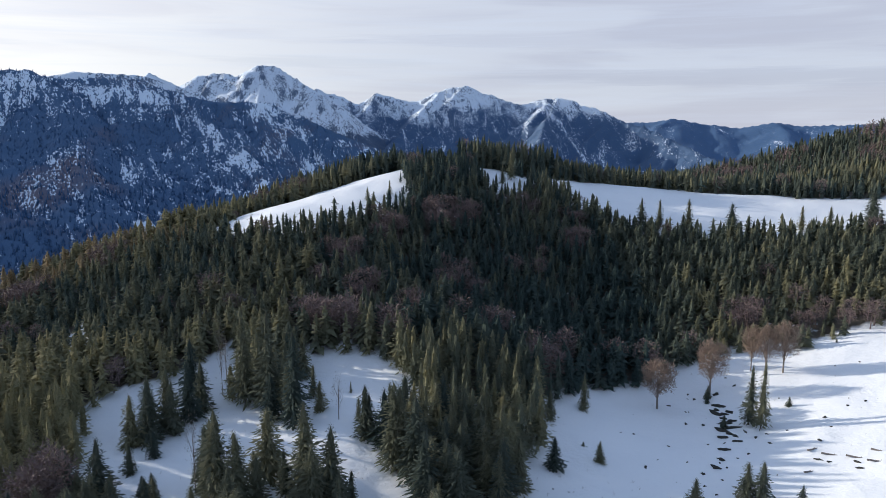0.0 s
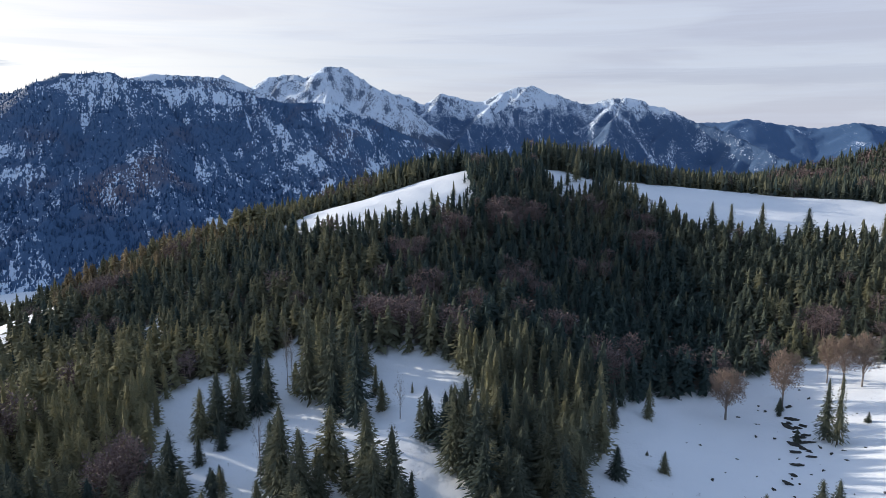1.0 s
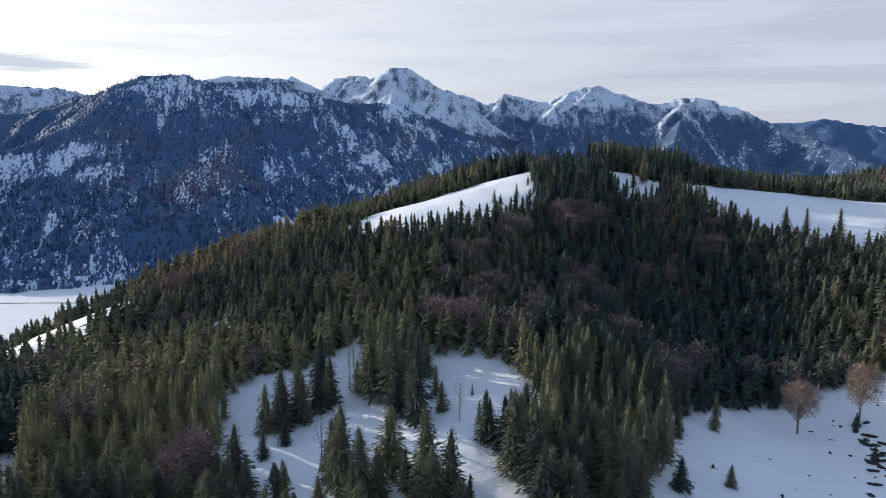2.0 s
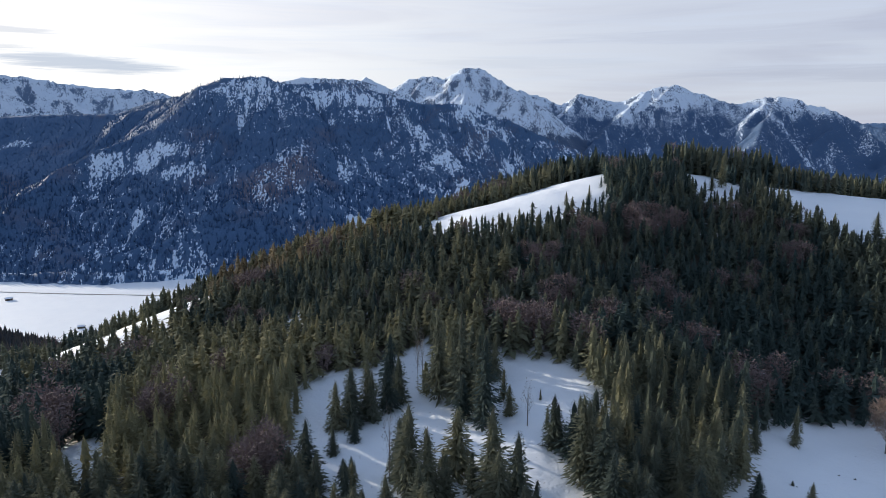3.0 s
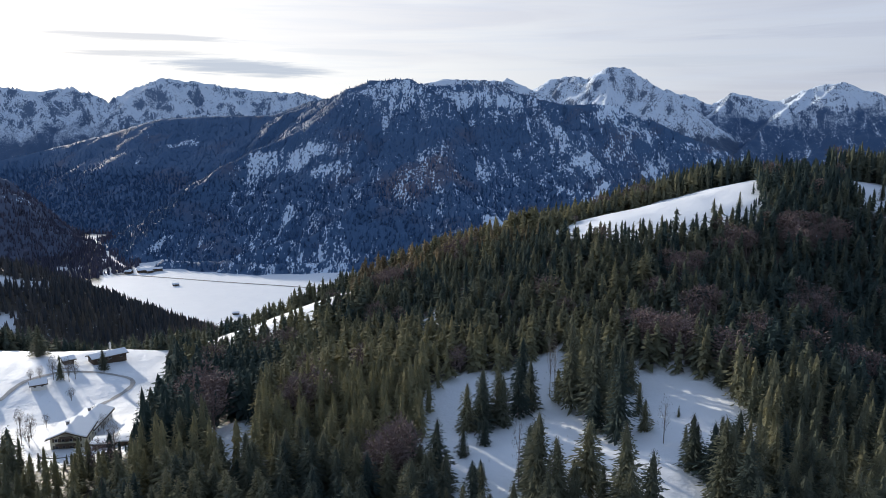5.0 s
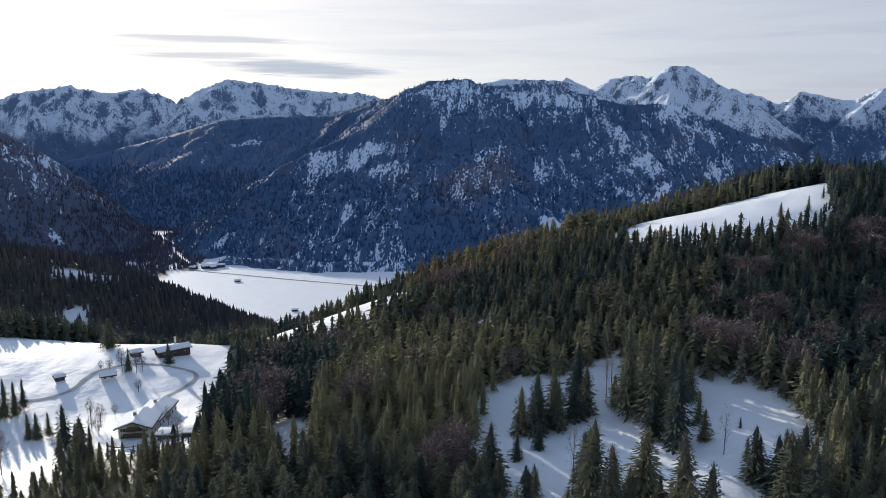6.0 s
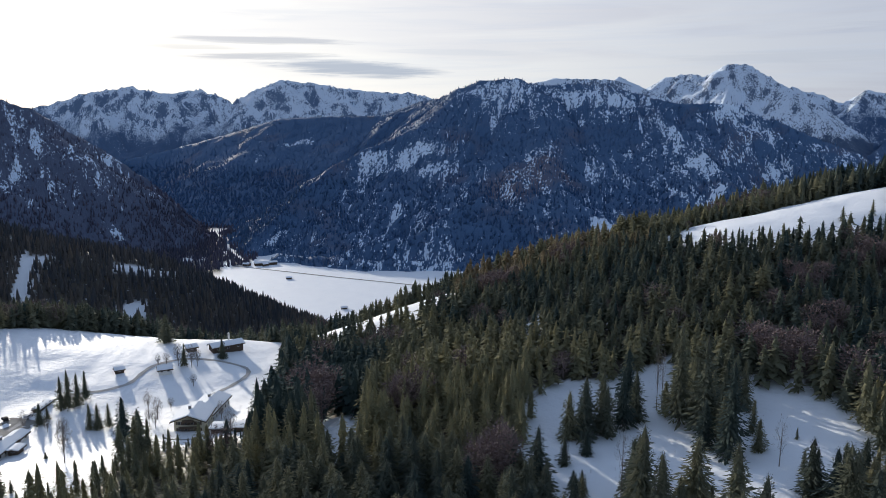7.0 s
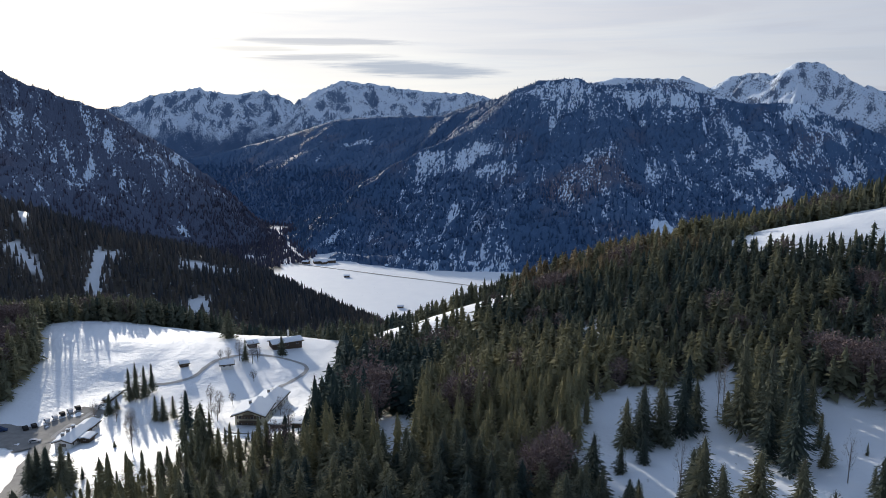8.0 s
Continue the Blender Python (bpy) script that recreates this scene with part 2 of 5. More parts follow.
MEADOW = [(213, 518, 29), (296, 475, 29), (250, 640, 24), (377, 613, 62), (480, 680, 90), (306, 575, 34), (275, 600, 28), (420, 780, 66), (344, 666, 50), (300, 687, 34), (276, 697, 28), (420, 300, 32)]
PLATEAU = [(-225, 71, -22), (-296, 95, -31), (-351, 158, -19), (-338, 215, -29), (-301, 232, -28), (-228, 155, -29), (-350, 40, -29), (-490, 90, -43), (-445, 210, -46), (-405, 150, -19.5), (-190, 110, -22)]
BEHIND = [(-150, 600, -30), (0, 740, 5), (-280, 480, -75), (-450, 420, -115), (-480, 290, -88), (-345, 290, -66), (-300, 268, -39), (-450, 620, -170), (200, 900, -20), (0, 1100, -150), (600, 900, 20), (0, -300, -30), (500, -100, 10), (-400, -250, -45)]
DARK_RIDGE = [(-687, 501, -97), (-575, 557, -149), (-858, 275, -2), (-818, 325, -27), (-777, 346, -46), (-738, 401, -56), (-704, 457, -76), (-640, 300, -110), (-700, 180, -60), (-1000, 560, -215), (-780, 740, -240)]
VALLEY_Z = -252.0


def fbm(x, y, scale, octaves=4, seed=0, gain=0.5, ridged=False):
    """Value noise summed over octaves, about -1 to 1, for arrays of metres."""
    x, y = np.asarray(x, float) / scale, np.asarray(y, float) / scale
    total, amp, norm = np.zeros_like(x), 1.0, 0.0
    for o in range(octaves):
        i, j = np.floor(x).astype(np.int64), np.floor(y).astype(np.int64)
        u, v = x - i, y - j
        u, v = u * u * (3 - 2 * u), v * v * (3 - 2 * v)

        def cell(a, b):
            k = (a * 374761393 + b * 668265263 + (seed * 31 + o) * 974634777) & 0xFFFFFFFF
            k = ((k ^ (k >> 13)) * 1274126177) & 0xFFFFFFFF
            return ((k ^ (k >> 16)) & 0xFFFF) / 32767.5 - 1
        n = (cell(i, j) * (1 - u) + cell(i + 1, j) * u) * (1 - v) + (cell(i, j + 1) * (1 - u) + cell(i + 1, j + 1) * u) * v
        total += amp * ((1 - 2 * np.abs(n)) if ridged else n)
        norm, amp, x, y = norm + amp, amp * gain, x * 2.03 + 17.3, y * 2.03 + 5.1
    return total / norm


def smooth(a, b, v):
    k = np.clip((v - a) / (b - a), 0, 1)
    return k * k * (3 - 2 * k)


SPOTS = np.array(CREST + SLOPE + BASIN + MEADOW + PLATEAU + BEHIND + DARK_RIDGE, float)


def spline(d2):
    return 0.5 * d2 * np.log(d2 + 1e-9)


def fit_spots():
    n = len(SPOTS)
    p = SPOTS[:, :2] / 100
    k = spline(((p[:, None] - p[None]) ** 2).sum(2)) + np.eye(n) * 0.02
    q = np.c_[np.ones(n), p]
    a = np.block([[k, q], [q.T, np.zeros((3, 3))]])
    return np.linalg.solve(a, np.r_[SPOTS[:, 2], 0, 0, 0])


WEIGHTS = fit_spots()


def land(x, y):
    """Height of the ground at (x, y)."""
    x, y = np.asarray(x, float), np.asarray(y, float)
    z = WEIGHTS[-3] + WEIGHTS[-2] * x / 100 + WEIGHTS[-1] * y / 100
    for w, (sx, sy, _) in zip(WEIGHTS, SPOTS):
        z = z + w * spline(((x - sx) ** 2 + (y - sy) ** 2) / 1e4)
    r = np.hypot(x, y)
    near = 1 - smooth(880, 1180, r + 0.25 * x)
    z = np.clip(z, VALLEY_Z - 3, 110)
    z = z * near + VALLEY_Z * (1 - near)
    rough = fbm(x, y, 60, 3, 3) * 1.6 + fbm(x, y, 22, 2, 4) * 0.7 + fbm(x, y, 15, 2, 6) * 0.5 + fbm(x, y, 8, 3, 5) * 0.35
    return z + rough * (0.12 + 0.88 * near)

# ---- clearings, as plan outlines ----
OPEN = {
    "clearing": [(-86, 164), (-99, 178), (-107, 196), (-112, 212), (-107, 228), (-95, 234), (-84, 245), (-82, 258), (-74, 244), (-67, 221), (-44, 199), (-29, 186), (-20, 161), (-29, 148), (-70, 153)],
    "upper_clearing": [(-50, 227), (-49, 251), (-38, 252), (-22, 241), (-13, 226), (-9, 208), (-13, 187), (-5, 172), (-3, 150), (-19, 149), (-29, 188), (-41, 200)],
    "basin": [(-2, 150), (17, 167), (23, 181), (32, 214), (52, 243), (74, 248), (98, 265), (121, 267), (151, 262), (230, 262), (230, 110), (0, 110)],
    "crest": [(-125, 385), (-118, 425), (-88, 462), (-62, 492), (-30, 512), (-26, 472), (-26, 408), (-44, 382), (-72, 368), (-96, 360)],
    "meadow": [(70, 501), (140, 548), (212, 517), (299, 482), (380, 470), (380, 396), (264, 382), (231, 388), (181, 387), (128, 400), (103, 418), (79, 458)],
    "hilltop": [(19, 515), (40, 522), (57, 493), (48, 446), (31, 453)],
    "strip": [(-296, 276), (-281, 312), (-250, 331), (-221, 340), (-212, 293), (-237, 267), (-258, 258)],
    "plateau": [(-305, 60), (-316, 90), (-326, 103), (-341, 115), (-359, 126), (-378, 134), (-396, 142), (-386, 165), (-370, 205), (-347, 247), (-290, 250), (-262, 232), (-234, 200), (-200, 166), (-197, 150), (-213, 138), (-217, 128), (-213, 113), (-203, 98), (-199, 84), (-188, 62), (-202, 40)],
    "gap": [(-146, 264), (-149, 280), (-144, 276), (-138, 256)],
    "lower_gap": [(-150, 146), (-166, 160), (-171, 174), (-162, 177), (-150, 162), (-142, 150)],
    "ridge_glade": [(-699, 307), (-710, 297), (-728, 312), (-750, 322), (-768, 336), (-764, 346), (-757, 361), (-751, 357), (-750, 340), (-734, 326), (-716, 316)],
    "ridge_side": [(-784, 257), (-783, 262), (-765, 265), (-748, 269), (-728, 266), (-740, 261), (-756, 258)],
    "ridge_hut_glade": [(-856, 295), (-855, 304), (-826, 295), (-812, 288), (-818, 283)],
    "ridge_strip": [(-718, 402), (-706, 427), (-695, 457), (-688, 440), (-696, 424), (-706, 402)],
    "ridge_saddle": [(-653, 366), (-656, 391), (-641, 387), (-628, 377), (-633, 361)],
}


SIDE_VALLEY = [(-1290, 900), (-1350, 1000), (-1372, 1085), (-1400, 1150), (-1480, 1240), (-1620, 1420), (-1800, 1800), (-2300, 2000), (-2700, 1500), (-2200, 1150), (-1700, 900), (-1500, 880)]


def inside(x, y, ring):
    x, y = np.asarray(x, float), np.asarray(y, float)
    odd = np.zeros(x.shape, bool)
    for (x0, y0), (x1, y1) in zip(ring, ring[1:] + ring[:1]):
        if y0 != y1:
            odd ^= ((y0 > y) != (y1 > y)) & (x < (x1 - x0) * (y - y0) / (y1 - y0) + x0)
    return odd


def is_open(x, y):
    wx, wy = x + fbm(x, y, 14, 2, 41) * 4, y + fbm(x, y, 14, 2, 42) * 4
    got = np.zeros(np.shape(x), bool)
    for ring in OPEN.values():
        got |= inside(wx, wy, ring)
    return got


def side_woods(x, y):
    """Woods on the floor of the side valley, round a glade and along its track."""
    glade = np.hypot((x + 1920) * 0.60 + (y - 1431) * 0.80, ((y - 1431) * 0.60 - (x + 1920) * 0.80) * 0.72) < 34 + 9 * fbm(x, y, 30, 2, 43)
    track = np.abs(y - np.interp(x, [-1900, -1790, -1698, -1610, -1514, -1430], [1410, 1345, 1303, 1235, 1183, 1140])) < 5
    return inside(x, y, SIDE_VALLEY) & ~glade & ~(track & (x > -1900)) & (fbm(x, y, 35, 2, 44) < 0.42 + 0.3 * (x < -1600))


def wooded(x, y):
    """Where trees stand on the ground sheet: everything but clearings and the valley floor."""
    r = np.hypot(x, y)
    return (~is_open(x, y) & (land(x, y) > VALLEY_Z + 8) & (r > 60)) | side_woods(x, y)


def mesh_from(name, verts, faces, mat, smooth_shade=True):
    me = bpy.data.meshes.new(name)
    verts, faces = np.asarray(verts, np.float32), np.asarray(faces, np.int32)
    me.vertices.add(len(verts))
    me.vertices.foreach_set("co", verts.ravel())
    k = faces.shape[1]
    me.loops.add(faces.size)
    me.loops.foreach_set("vertex_index", faces.ravel())
    me.polygons.add(len(faces))
    me.polygons.foreach_set("loop_start", np.arange(0, faces.size, k, dtype=np.int32))
    me.polygons.foreach_set("use_smooth", np.full(len(faces), smooth_shade))
    me.update(calc_edges=True)
    me.materials.append(mat)
    return me


def grid_faces(rows, cols):
    a = (np.arange(rows - 1)[:, None] * cols + np.arange(cols - 1)[None]).ravel()
    return np.c_[a, a + 1, a + cols + 1, a + cols]


def build_ground():
    az = np.radians(np.r_[np.arange(-180, -40, 3.0), np.arange(-40, 84, 0.42), np.arange(84, 180.1, 3.0)])
    r = np.r_[0.5, np.geomspace(12, 120, 24)[:-1], np.geomspace(120, 1300, 210)[:-1], np.geomspace(1300, 4900, 30)]
    rr, aa = np.meshgrid(r, az, indexing="ij")
    x, y = -np.sin(aa) * rr, np.cos(aa) * rr
    z = land(x, y)
    me = mesh_from("ground", np.c_[x.ravel(), y.ravel(), z.ravel()], grid_faces(len(r), len(az))[:, ::-1], M_GROUND)
    w = me.attributes.new("woods", "FLOAT", "POINT")
    deep = np.ones(x.shape, bool)
    for a, b in ((5, 0), (-5, 0), (0, 6), (0, -6)):
        deep &= wooded(x + a, y + b)
    w.data.foreach_set("value", deep.astype(np.float32).ravel())
    return tagged(new("ground", me), "snow covered hills with woods and a flat white valley floor", "ground", kind="structure")


build_ground()


# ---- mountains: crests with spurs, weathered into gullies ----
def mountain(name, label, ridges, cell, mat, fall=0.62, rough=26.0, grain=240.0, seed=0, foot=-262.0, cover=None, spurs=0.0, scree=None):
    """ridges: crest lines as (x, y, z) points; the flanks fall away from them. cover(x, y, z): how wooded it is."""
    ridges = list(ridges)
    if spurs:
        # rock ribs from every crest point down towards the valley
        rng = random.Random(seed)
        for k, (cx, cy, cz) in enumerate(ridges[0]):
            a = math.atan2(-cy, -cx) + radians(rng.uniform(18, 42) * (1 if k % 2 else -1))
            size = spurs * rng.uniform(0.6, 1.15)
            mid = (cx + math.cos(a) * size * 0.45, cy + math.sin(a) * size * 0.45, cz - size * fall * rng.uniform(0.26, 0.34))
            a += radians(rng.uniform(-25, 25))
            ridges.append([(cx, cy, cz), mid, (mid[0] + math.cos(a) * size * 0.55, mid[1] + math.sin(a) * size * 0.55, cz - size * fall * 0.78)])
    pts = np.array([p for line in ridges for p in line], float)
    reach = (pts[:, 2].max() - foot) / fall
    lo, hi = pts[:, :2].min(0) - reach, pts[:, :2].max(0) + reach
    xs, ys = np.arange(lo[0], hi[0], cell), np.arange(lo[1], hi[1], cell)
    x, y = np.meshgrid(xs, ys, indexing="xy")
    wx = x + fbm(x, y, grain * 1.1, 3, seed + 1) * grain * 0.28
    wy = y + fbm(x, y, grain * 1.1, 3, seed + 2) * grain * 0.28
    best, second = np.full(x.shape, -1e4), np.full(x.shape, -1e4)
    along, off = np.zeros(x.shape), np.zeros(x.shape)   # metres along the crest and away from it
    for number, line in enumerate(ridges):
        mine, run, gap, gone = np.full(x.shape, -1e4), np.zeros(x.shape), np.zeros(x.shape), number * 2311.0
        for (ax, ay, az), (bx, by, bz) in zip(line, line[1:]):
            dx, dy = bx - ax, by - ay
            k = np.clip(((wx - ax) * dx + (wy - ay) * dy) / (dx * dx + dy * dy), 0, 1)
            k0 = np.clip(((x - ax) * dx + (y - ay) * dy) / (dx * dx + dy * dy), 0, 1)
            d0 = np.hypot(x - ax - k0 * dx, y - ay - k0 * dy)
            d = np.hypot(wx - ax - k * dx, wy - ay - k * dy)
            d = d0 + (d - d0) * smooth(0, grain * 0.5, d0)
            z0 = az + (bz - az) * k0 - d * fall * (1.12 - 0.25 * smooth(0, 900, d))
            nearer = z0 > mine
            side = np.where((x - ax) * dy - (y - ay) * dx > 0, 997.0, 0.0)
            mine = np.where(nearer, z0, mine)
            run = np.where(nearer, gone + k0 * math.hypot(dx, dy) + side, run)
            gap = np.where(nearer, d0, gap)
            gone += math.hypot(dx, dy)
        above = mine > best
        second = np.where(above, best, np.maximum(second, mine))
        best, along, off = np.where(above, mine, best), np.where(above, run, along), np.where(above, gap, off)
    top = pts[:, 2].max()
    depth = smooth(0, 160, top - best + 25)
    z = best + rough * 0.25 * depth * (fbm(x, y, grain, 5, seed + 3, 0.52, True) - 0.35)
    # ribs and gullies running straight down from the crest
    sway = along + 18 * fbm(x, y, 90, 3, seed + 8)
    apart = smooth(0, 45, best - second)
    z += rough * 1.05 * apart * smooth(0, 130, off) * (fbm(sway, off * 0.16, grain * 0.50, 2, seed + 6, 0.5, True) - 0.4)
    z += rough * 0.50 * apart * smooth(0, 60, off) * (fbm(sway, off * 0.18, grain * 0.20, 3, seed + 7, 0.6, True) - 0.4)
    z += rough * 0.16 * smooth(0, 110, top - best + 12) * (fbm(x, y, grain * 0.33, 4, seed + 5, 0.55, True) - 0.35)
    z += fbm(x, y, grain * 0.12, 3, seed + 4) * rough * 0.2
    if spurs:
        # notched, rocky crest
        z += 0.20 * rough * (1 - smooth(20, 140, off)) * (fbm(along, off * 0.5, 85, 3, seed + 9, 0.6, True) - 0.45)
    rows, cols = x.shape
    faces = grid_faces(rows, cols)
    keep = (z.ravel()[faces] > foot).any(1) & (np.hypot(x, y).ravel()[faces] < 4960).all(1)
    faces = faces[keep]
    used = np.unique(faces)
    remap = np.zeros(rows * cols, np.int64)
    remap[used] = np.arange(len(used))
    v = np.c_[x.ravel(), y.ravel(), z.ravel()][used]
    ob = new(name, mesh_from(name, v, remap[faces], mat))
    woods = np.clip(cover(v[:, 0], v[:, 1], v[:, 2]), 0, 1.5) if cover else np.zeros(len(v))
    layer = ob.data.attributes.new("cover", "FLOAT", "POINT")
    layer.data.foreach_set("value", woods.astype(np.float32))
    layer = ob.data.attributes.new("scree", "FLOAT", "POINT")
    layer.data.foreach_set("value", (scree(v[:, 0], v[:, 1]) if scree else np.zeros(len(v))).astype(np.float32))
    tagged(ob, label, "mountain", group="mountains round the valley", kind="structure")
    return ob, v, remap[faces], woods


def streaks(x, y, turn, wide, long, octaves, seed):
    """Noise drawn out down the slope; turn: degrees of the downhill way from -y."""
    c, s = math.cos(radians(turn)), math.sin(radians(turn))
    return fbm((x * c + y * s), (-x * s + y * c) * wide / long, wide, octaves, seed, 0.6)


def blob(x, y, cx, cy, rx, ry, turn=0.0):
    c, s = math.cos(radians(turn)), math.sin(radians(turn))
    dx, dy = x - cx, y - cy
    return 1 - smooth(0.55, 1.15, np.hypot((dx * c + dy * s) / rx, (-dx * s + dy * c) / ry) + 0.3 * fbm(x, y, 40, 3, 99))


def main_cover(x, y, z):
    k = 0.74 + 0.18 * smooth(-1000, -1250, x) + 0.34 * streaks(x, y, 28, 110, 260, 3, 11) + 0.28 * streaks(x, y, 28, 40, 150, 3, 12)
    k -= 0.14 * smooth(60, 200, z)
    # the great snowfield on the spur
    k -= 0.66 * blob(x, y, -1400, 1765, 165, 62, 32) + 0.40 * blob(x, y, -1250, 1720, 75, 42, 32) + 0.22 * blob(x, y, -1500, 1640, 55, 35, 32)
    # open snow below the summit and along the top
    k -= 0.32 * blob(x, y, -1240, 2065, 135, 75, 10) + 0.30 * blob(x, y, -1395, 1990, 40, 60, 20) + 0.6 * blob(x, y, -1196, 1947, 14, 45, 28)
    k -= 0.36 * blob(x, y, -1010, 2195, 110, 45, 15) + 0.36 * blob(x, y, -891, 2233, 60, 35)
    # the long gully
    k -= 0.50 * blob(x, y, -660, 2106, 28, 175, 42) + 0.28 * blob(x, y, -560, 1995, 85, 60) + 0.42 * blob(x, y, -553, 2292, 120, 34) + 0.25 * blob(x, y, -451, 2248, 60, 40)
    # avalanche cones and streaks
    k -= 0.85 * blob(x, y, -689, 1652, 48, 36) + 0.75 * blob(x, y, -480, 1866, 24, 36) + 0.8 * blob(x, y, -1235, 1510, 15, 65, 28)
    k -= 0.24 * blob(x, y, -1439, 1563, 70, 45) + 0.16 * blob(x, y, -1500, 1290, 70, 60) + 0.14 * blob(x, y, -960, 1745, 130, 100) + 0.16 * blob(x, y, -800, 1905, 110, 90)
    k -= 0.10 * smooth(-190, -228, z) * smooth(-900, -1000, x)
    k -= 0.14 * smooth(-620, -560, x) * smooth(1900, 2000, y)
    # closed dark woods
    spur = np.interp(y, [1252, 1448, 1609, 1723, 1868, 1998, 2107], [-1509, -1549, -1545, -1525, -1476, -1419, -1347])
    k += 0.75 * smooth(35, -10, x - spur)
    k += 0.50 * blob(x, y, -1055, 1905, 120, 45, 20) + 0.75 * blob(x, y, -915, 2050, 175, 50, 25) + 0.3 * blob(x, y, -960, 1530, 150, 60) + 0.30 * blob(x, y, -590, 1790, 95, 60)
    k += 0.6 * blob(x, y, -690, 2292, 110, 26) + 0.5 * blob(x, y, -400, 2280, 190, 24, -8) + 0.35 * blob(x, y, -1330, 2120, 70, 22)
    return k


def main_scree(x, y):
    """A broad rust-grey scree below the open slope."""
    return np.clip(blob(x, y, -960, 1745, 150, 105, 30) * (0.75 + 0.5 * streaks(x, y, 28, 30, 90, 3, 19)), 0, 1)


def left_cover(x, y, z):
    k = 0.88 + 0.34 * streaks(x, y, 66, 80, 200, 3, 13) + 0.42 * streaks(x, y, 66, 18, 60, 3, 14)
    # chains of snow patches slanting down the side
    for px, py, rx, ry in ((-2065, 740, 36, 48), (-2003, 805, 32, 42), (-1938, 830, 32, 36), (-1850, 812, 32, 36), (-2003, 720, 25, 60), (-2028, 980, 46, 58), (-1960, 898, 32, 34), (-1876, 922, 32, 36), (-2060, 1181, 30, 42), (-1909, 1057, 48, 52), (-1933, 1200, 46, 55)):
        k -= 0.30 * blob(x, y, px, py, 1.35 * rx, 1.35 * ry, 25)
    k -= 0.25 * np.maximum(0, streaks(x, y, -60, 60, 260, 3, 18))
    k -= 1.2 * blob(x, y, -1754, 1001, 22, 16)
    return k + 0.4 * smooth(-60, -200, z)


def back_cover(x, y, z):
    k = 1.15 + 0.40 * streaks(x, y, 45, 120, 260, 3, 15) + 0.25 * streaks(x, y, 45, 34, 110, 3, 16)
    k -= 0.75 * blob(x, y, -2180, 2029, 95, 40, 40) + 0.8 * blob(x, y, -2250, 1892, 15, 75, 45)
    return k - 0.42 * blob(x, y, -2439, 1708, 100, 45) - 0.40 * blob(x, y, -2182, 1719, 70, 45) - 0.38 * blob(x, y, -2129, 1902, 60, 45) + 0.5 * smooth(-30, -90, z)


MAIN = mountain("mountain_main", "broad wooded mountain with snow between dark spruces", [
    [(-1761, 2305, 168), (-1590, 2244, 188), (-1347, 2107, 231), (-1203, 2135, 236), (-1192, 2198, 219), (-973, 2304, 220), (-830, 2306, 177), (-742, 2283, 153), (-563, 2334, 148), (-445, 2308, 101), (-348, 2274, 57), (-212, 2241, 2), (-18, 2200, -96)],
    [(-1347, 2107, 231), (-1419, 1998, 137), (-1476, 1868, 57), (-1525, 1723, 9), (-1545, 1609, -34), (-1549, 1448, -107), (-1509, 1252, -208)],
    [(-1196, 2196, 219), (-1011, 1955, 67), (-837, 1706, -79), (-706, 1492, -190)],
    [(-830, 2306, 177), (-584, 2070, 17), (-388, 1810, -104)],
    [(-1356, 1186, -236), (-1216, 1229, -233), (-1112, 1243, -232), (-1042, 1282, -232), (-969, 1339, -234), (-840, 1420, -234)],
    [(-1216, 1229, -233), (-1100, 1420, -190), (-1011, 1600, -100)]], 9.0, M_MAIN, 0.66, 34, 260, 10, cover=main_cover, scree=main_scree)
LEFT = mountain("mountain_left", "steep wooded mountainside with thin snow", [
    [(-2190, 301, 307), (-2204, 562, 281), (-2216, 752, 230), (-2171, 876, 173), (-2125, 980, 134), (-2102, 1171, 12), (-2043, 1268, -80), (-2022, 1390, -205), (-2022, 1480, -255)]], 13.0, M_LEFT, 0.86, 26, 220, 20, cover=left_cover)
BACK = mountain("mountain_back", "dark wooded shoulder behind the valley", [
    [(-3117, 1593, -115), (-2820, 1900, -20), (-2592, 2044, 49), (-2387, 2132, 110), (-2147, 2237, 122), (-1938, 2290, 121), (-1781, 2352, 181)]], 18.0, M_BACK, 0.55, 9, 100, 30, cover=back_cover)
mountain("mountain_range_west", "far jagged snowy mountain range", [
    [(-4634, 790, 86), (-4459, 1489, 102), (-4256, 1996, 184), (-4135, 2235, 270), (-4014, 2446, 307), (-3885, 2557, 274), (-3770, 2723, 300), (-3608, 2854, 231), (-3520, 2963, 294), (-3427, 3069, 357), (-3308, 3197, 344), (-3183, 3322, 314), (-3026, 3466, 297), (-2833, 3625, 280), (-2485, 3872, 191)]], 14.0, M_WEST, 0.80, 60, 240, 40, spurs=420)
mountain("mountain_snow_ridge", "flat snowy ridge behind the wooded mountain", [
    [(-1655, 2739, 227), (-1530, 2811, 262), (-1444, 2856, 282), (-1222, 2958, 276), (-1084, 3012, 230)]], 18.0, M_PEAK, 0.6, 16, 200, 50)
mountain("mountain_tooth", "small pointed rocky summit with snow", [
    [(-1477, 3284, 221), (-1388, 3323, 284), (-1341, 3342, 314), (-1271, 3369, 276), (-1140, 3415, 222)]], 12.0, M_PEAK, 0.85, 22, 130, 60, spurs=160)
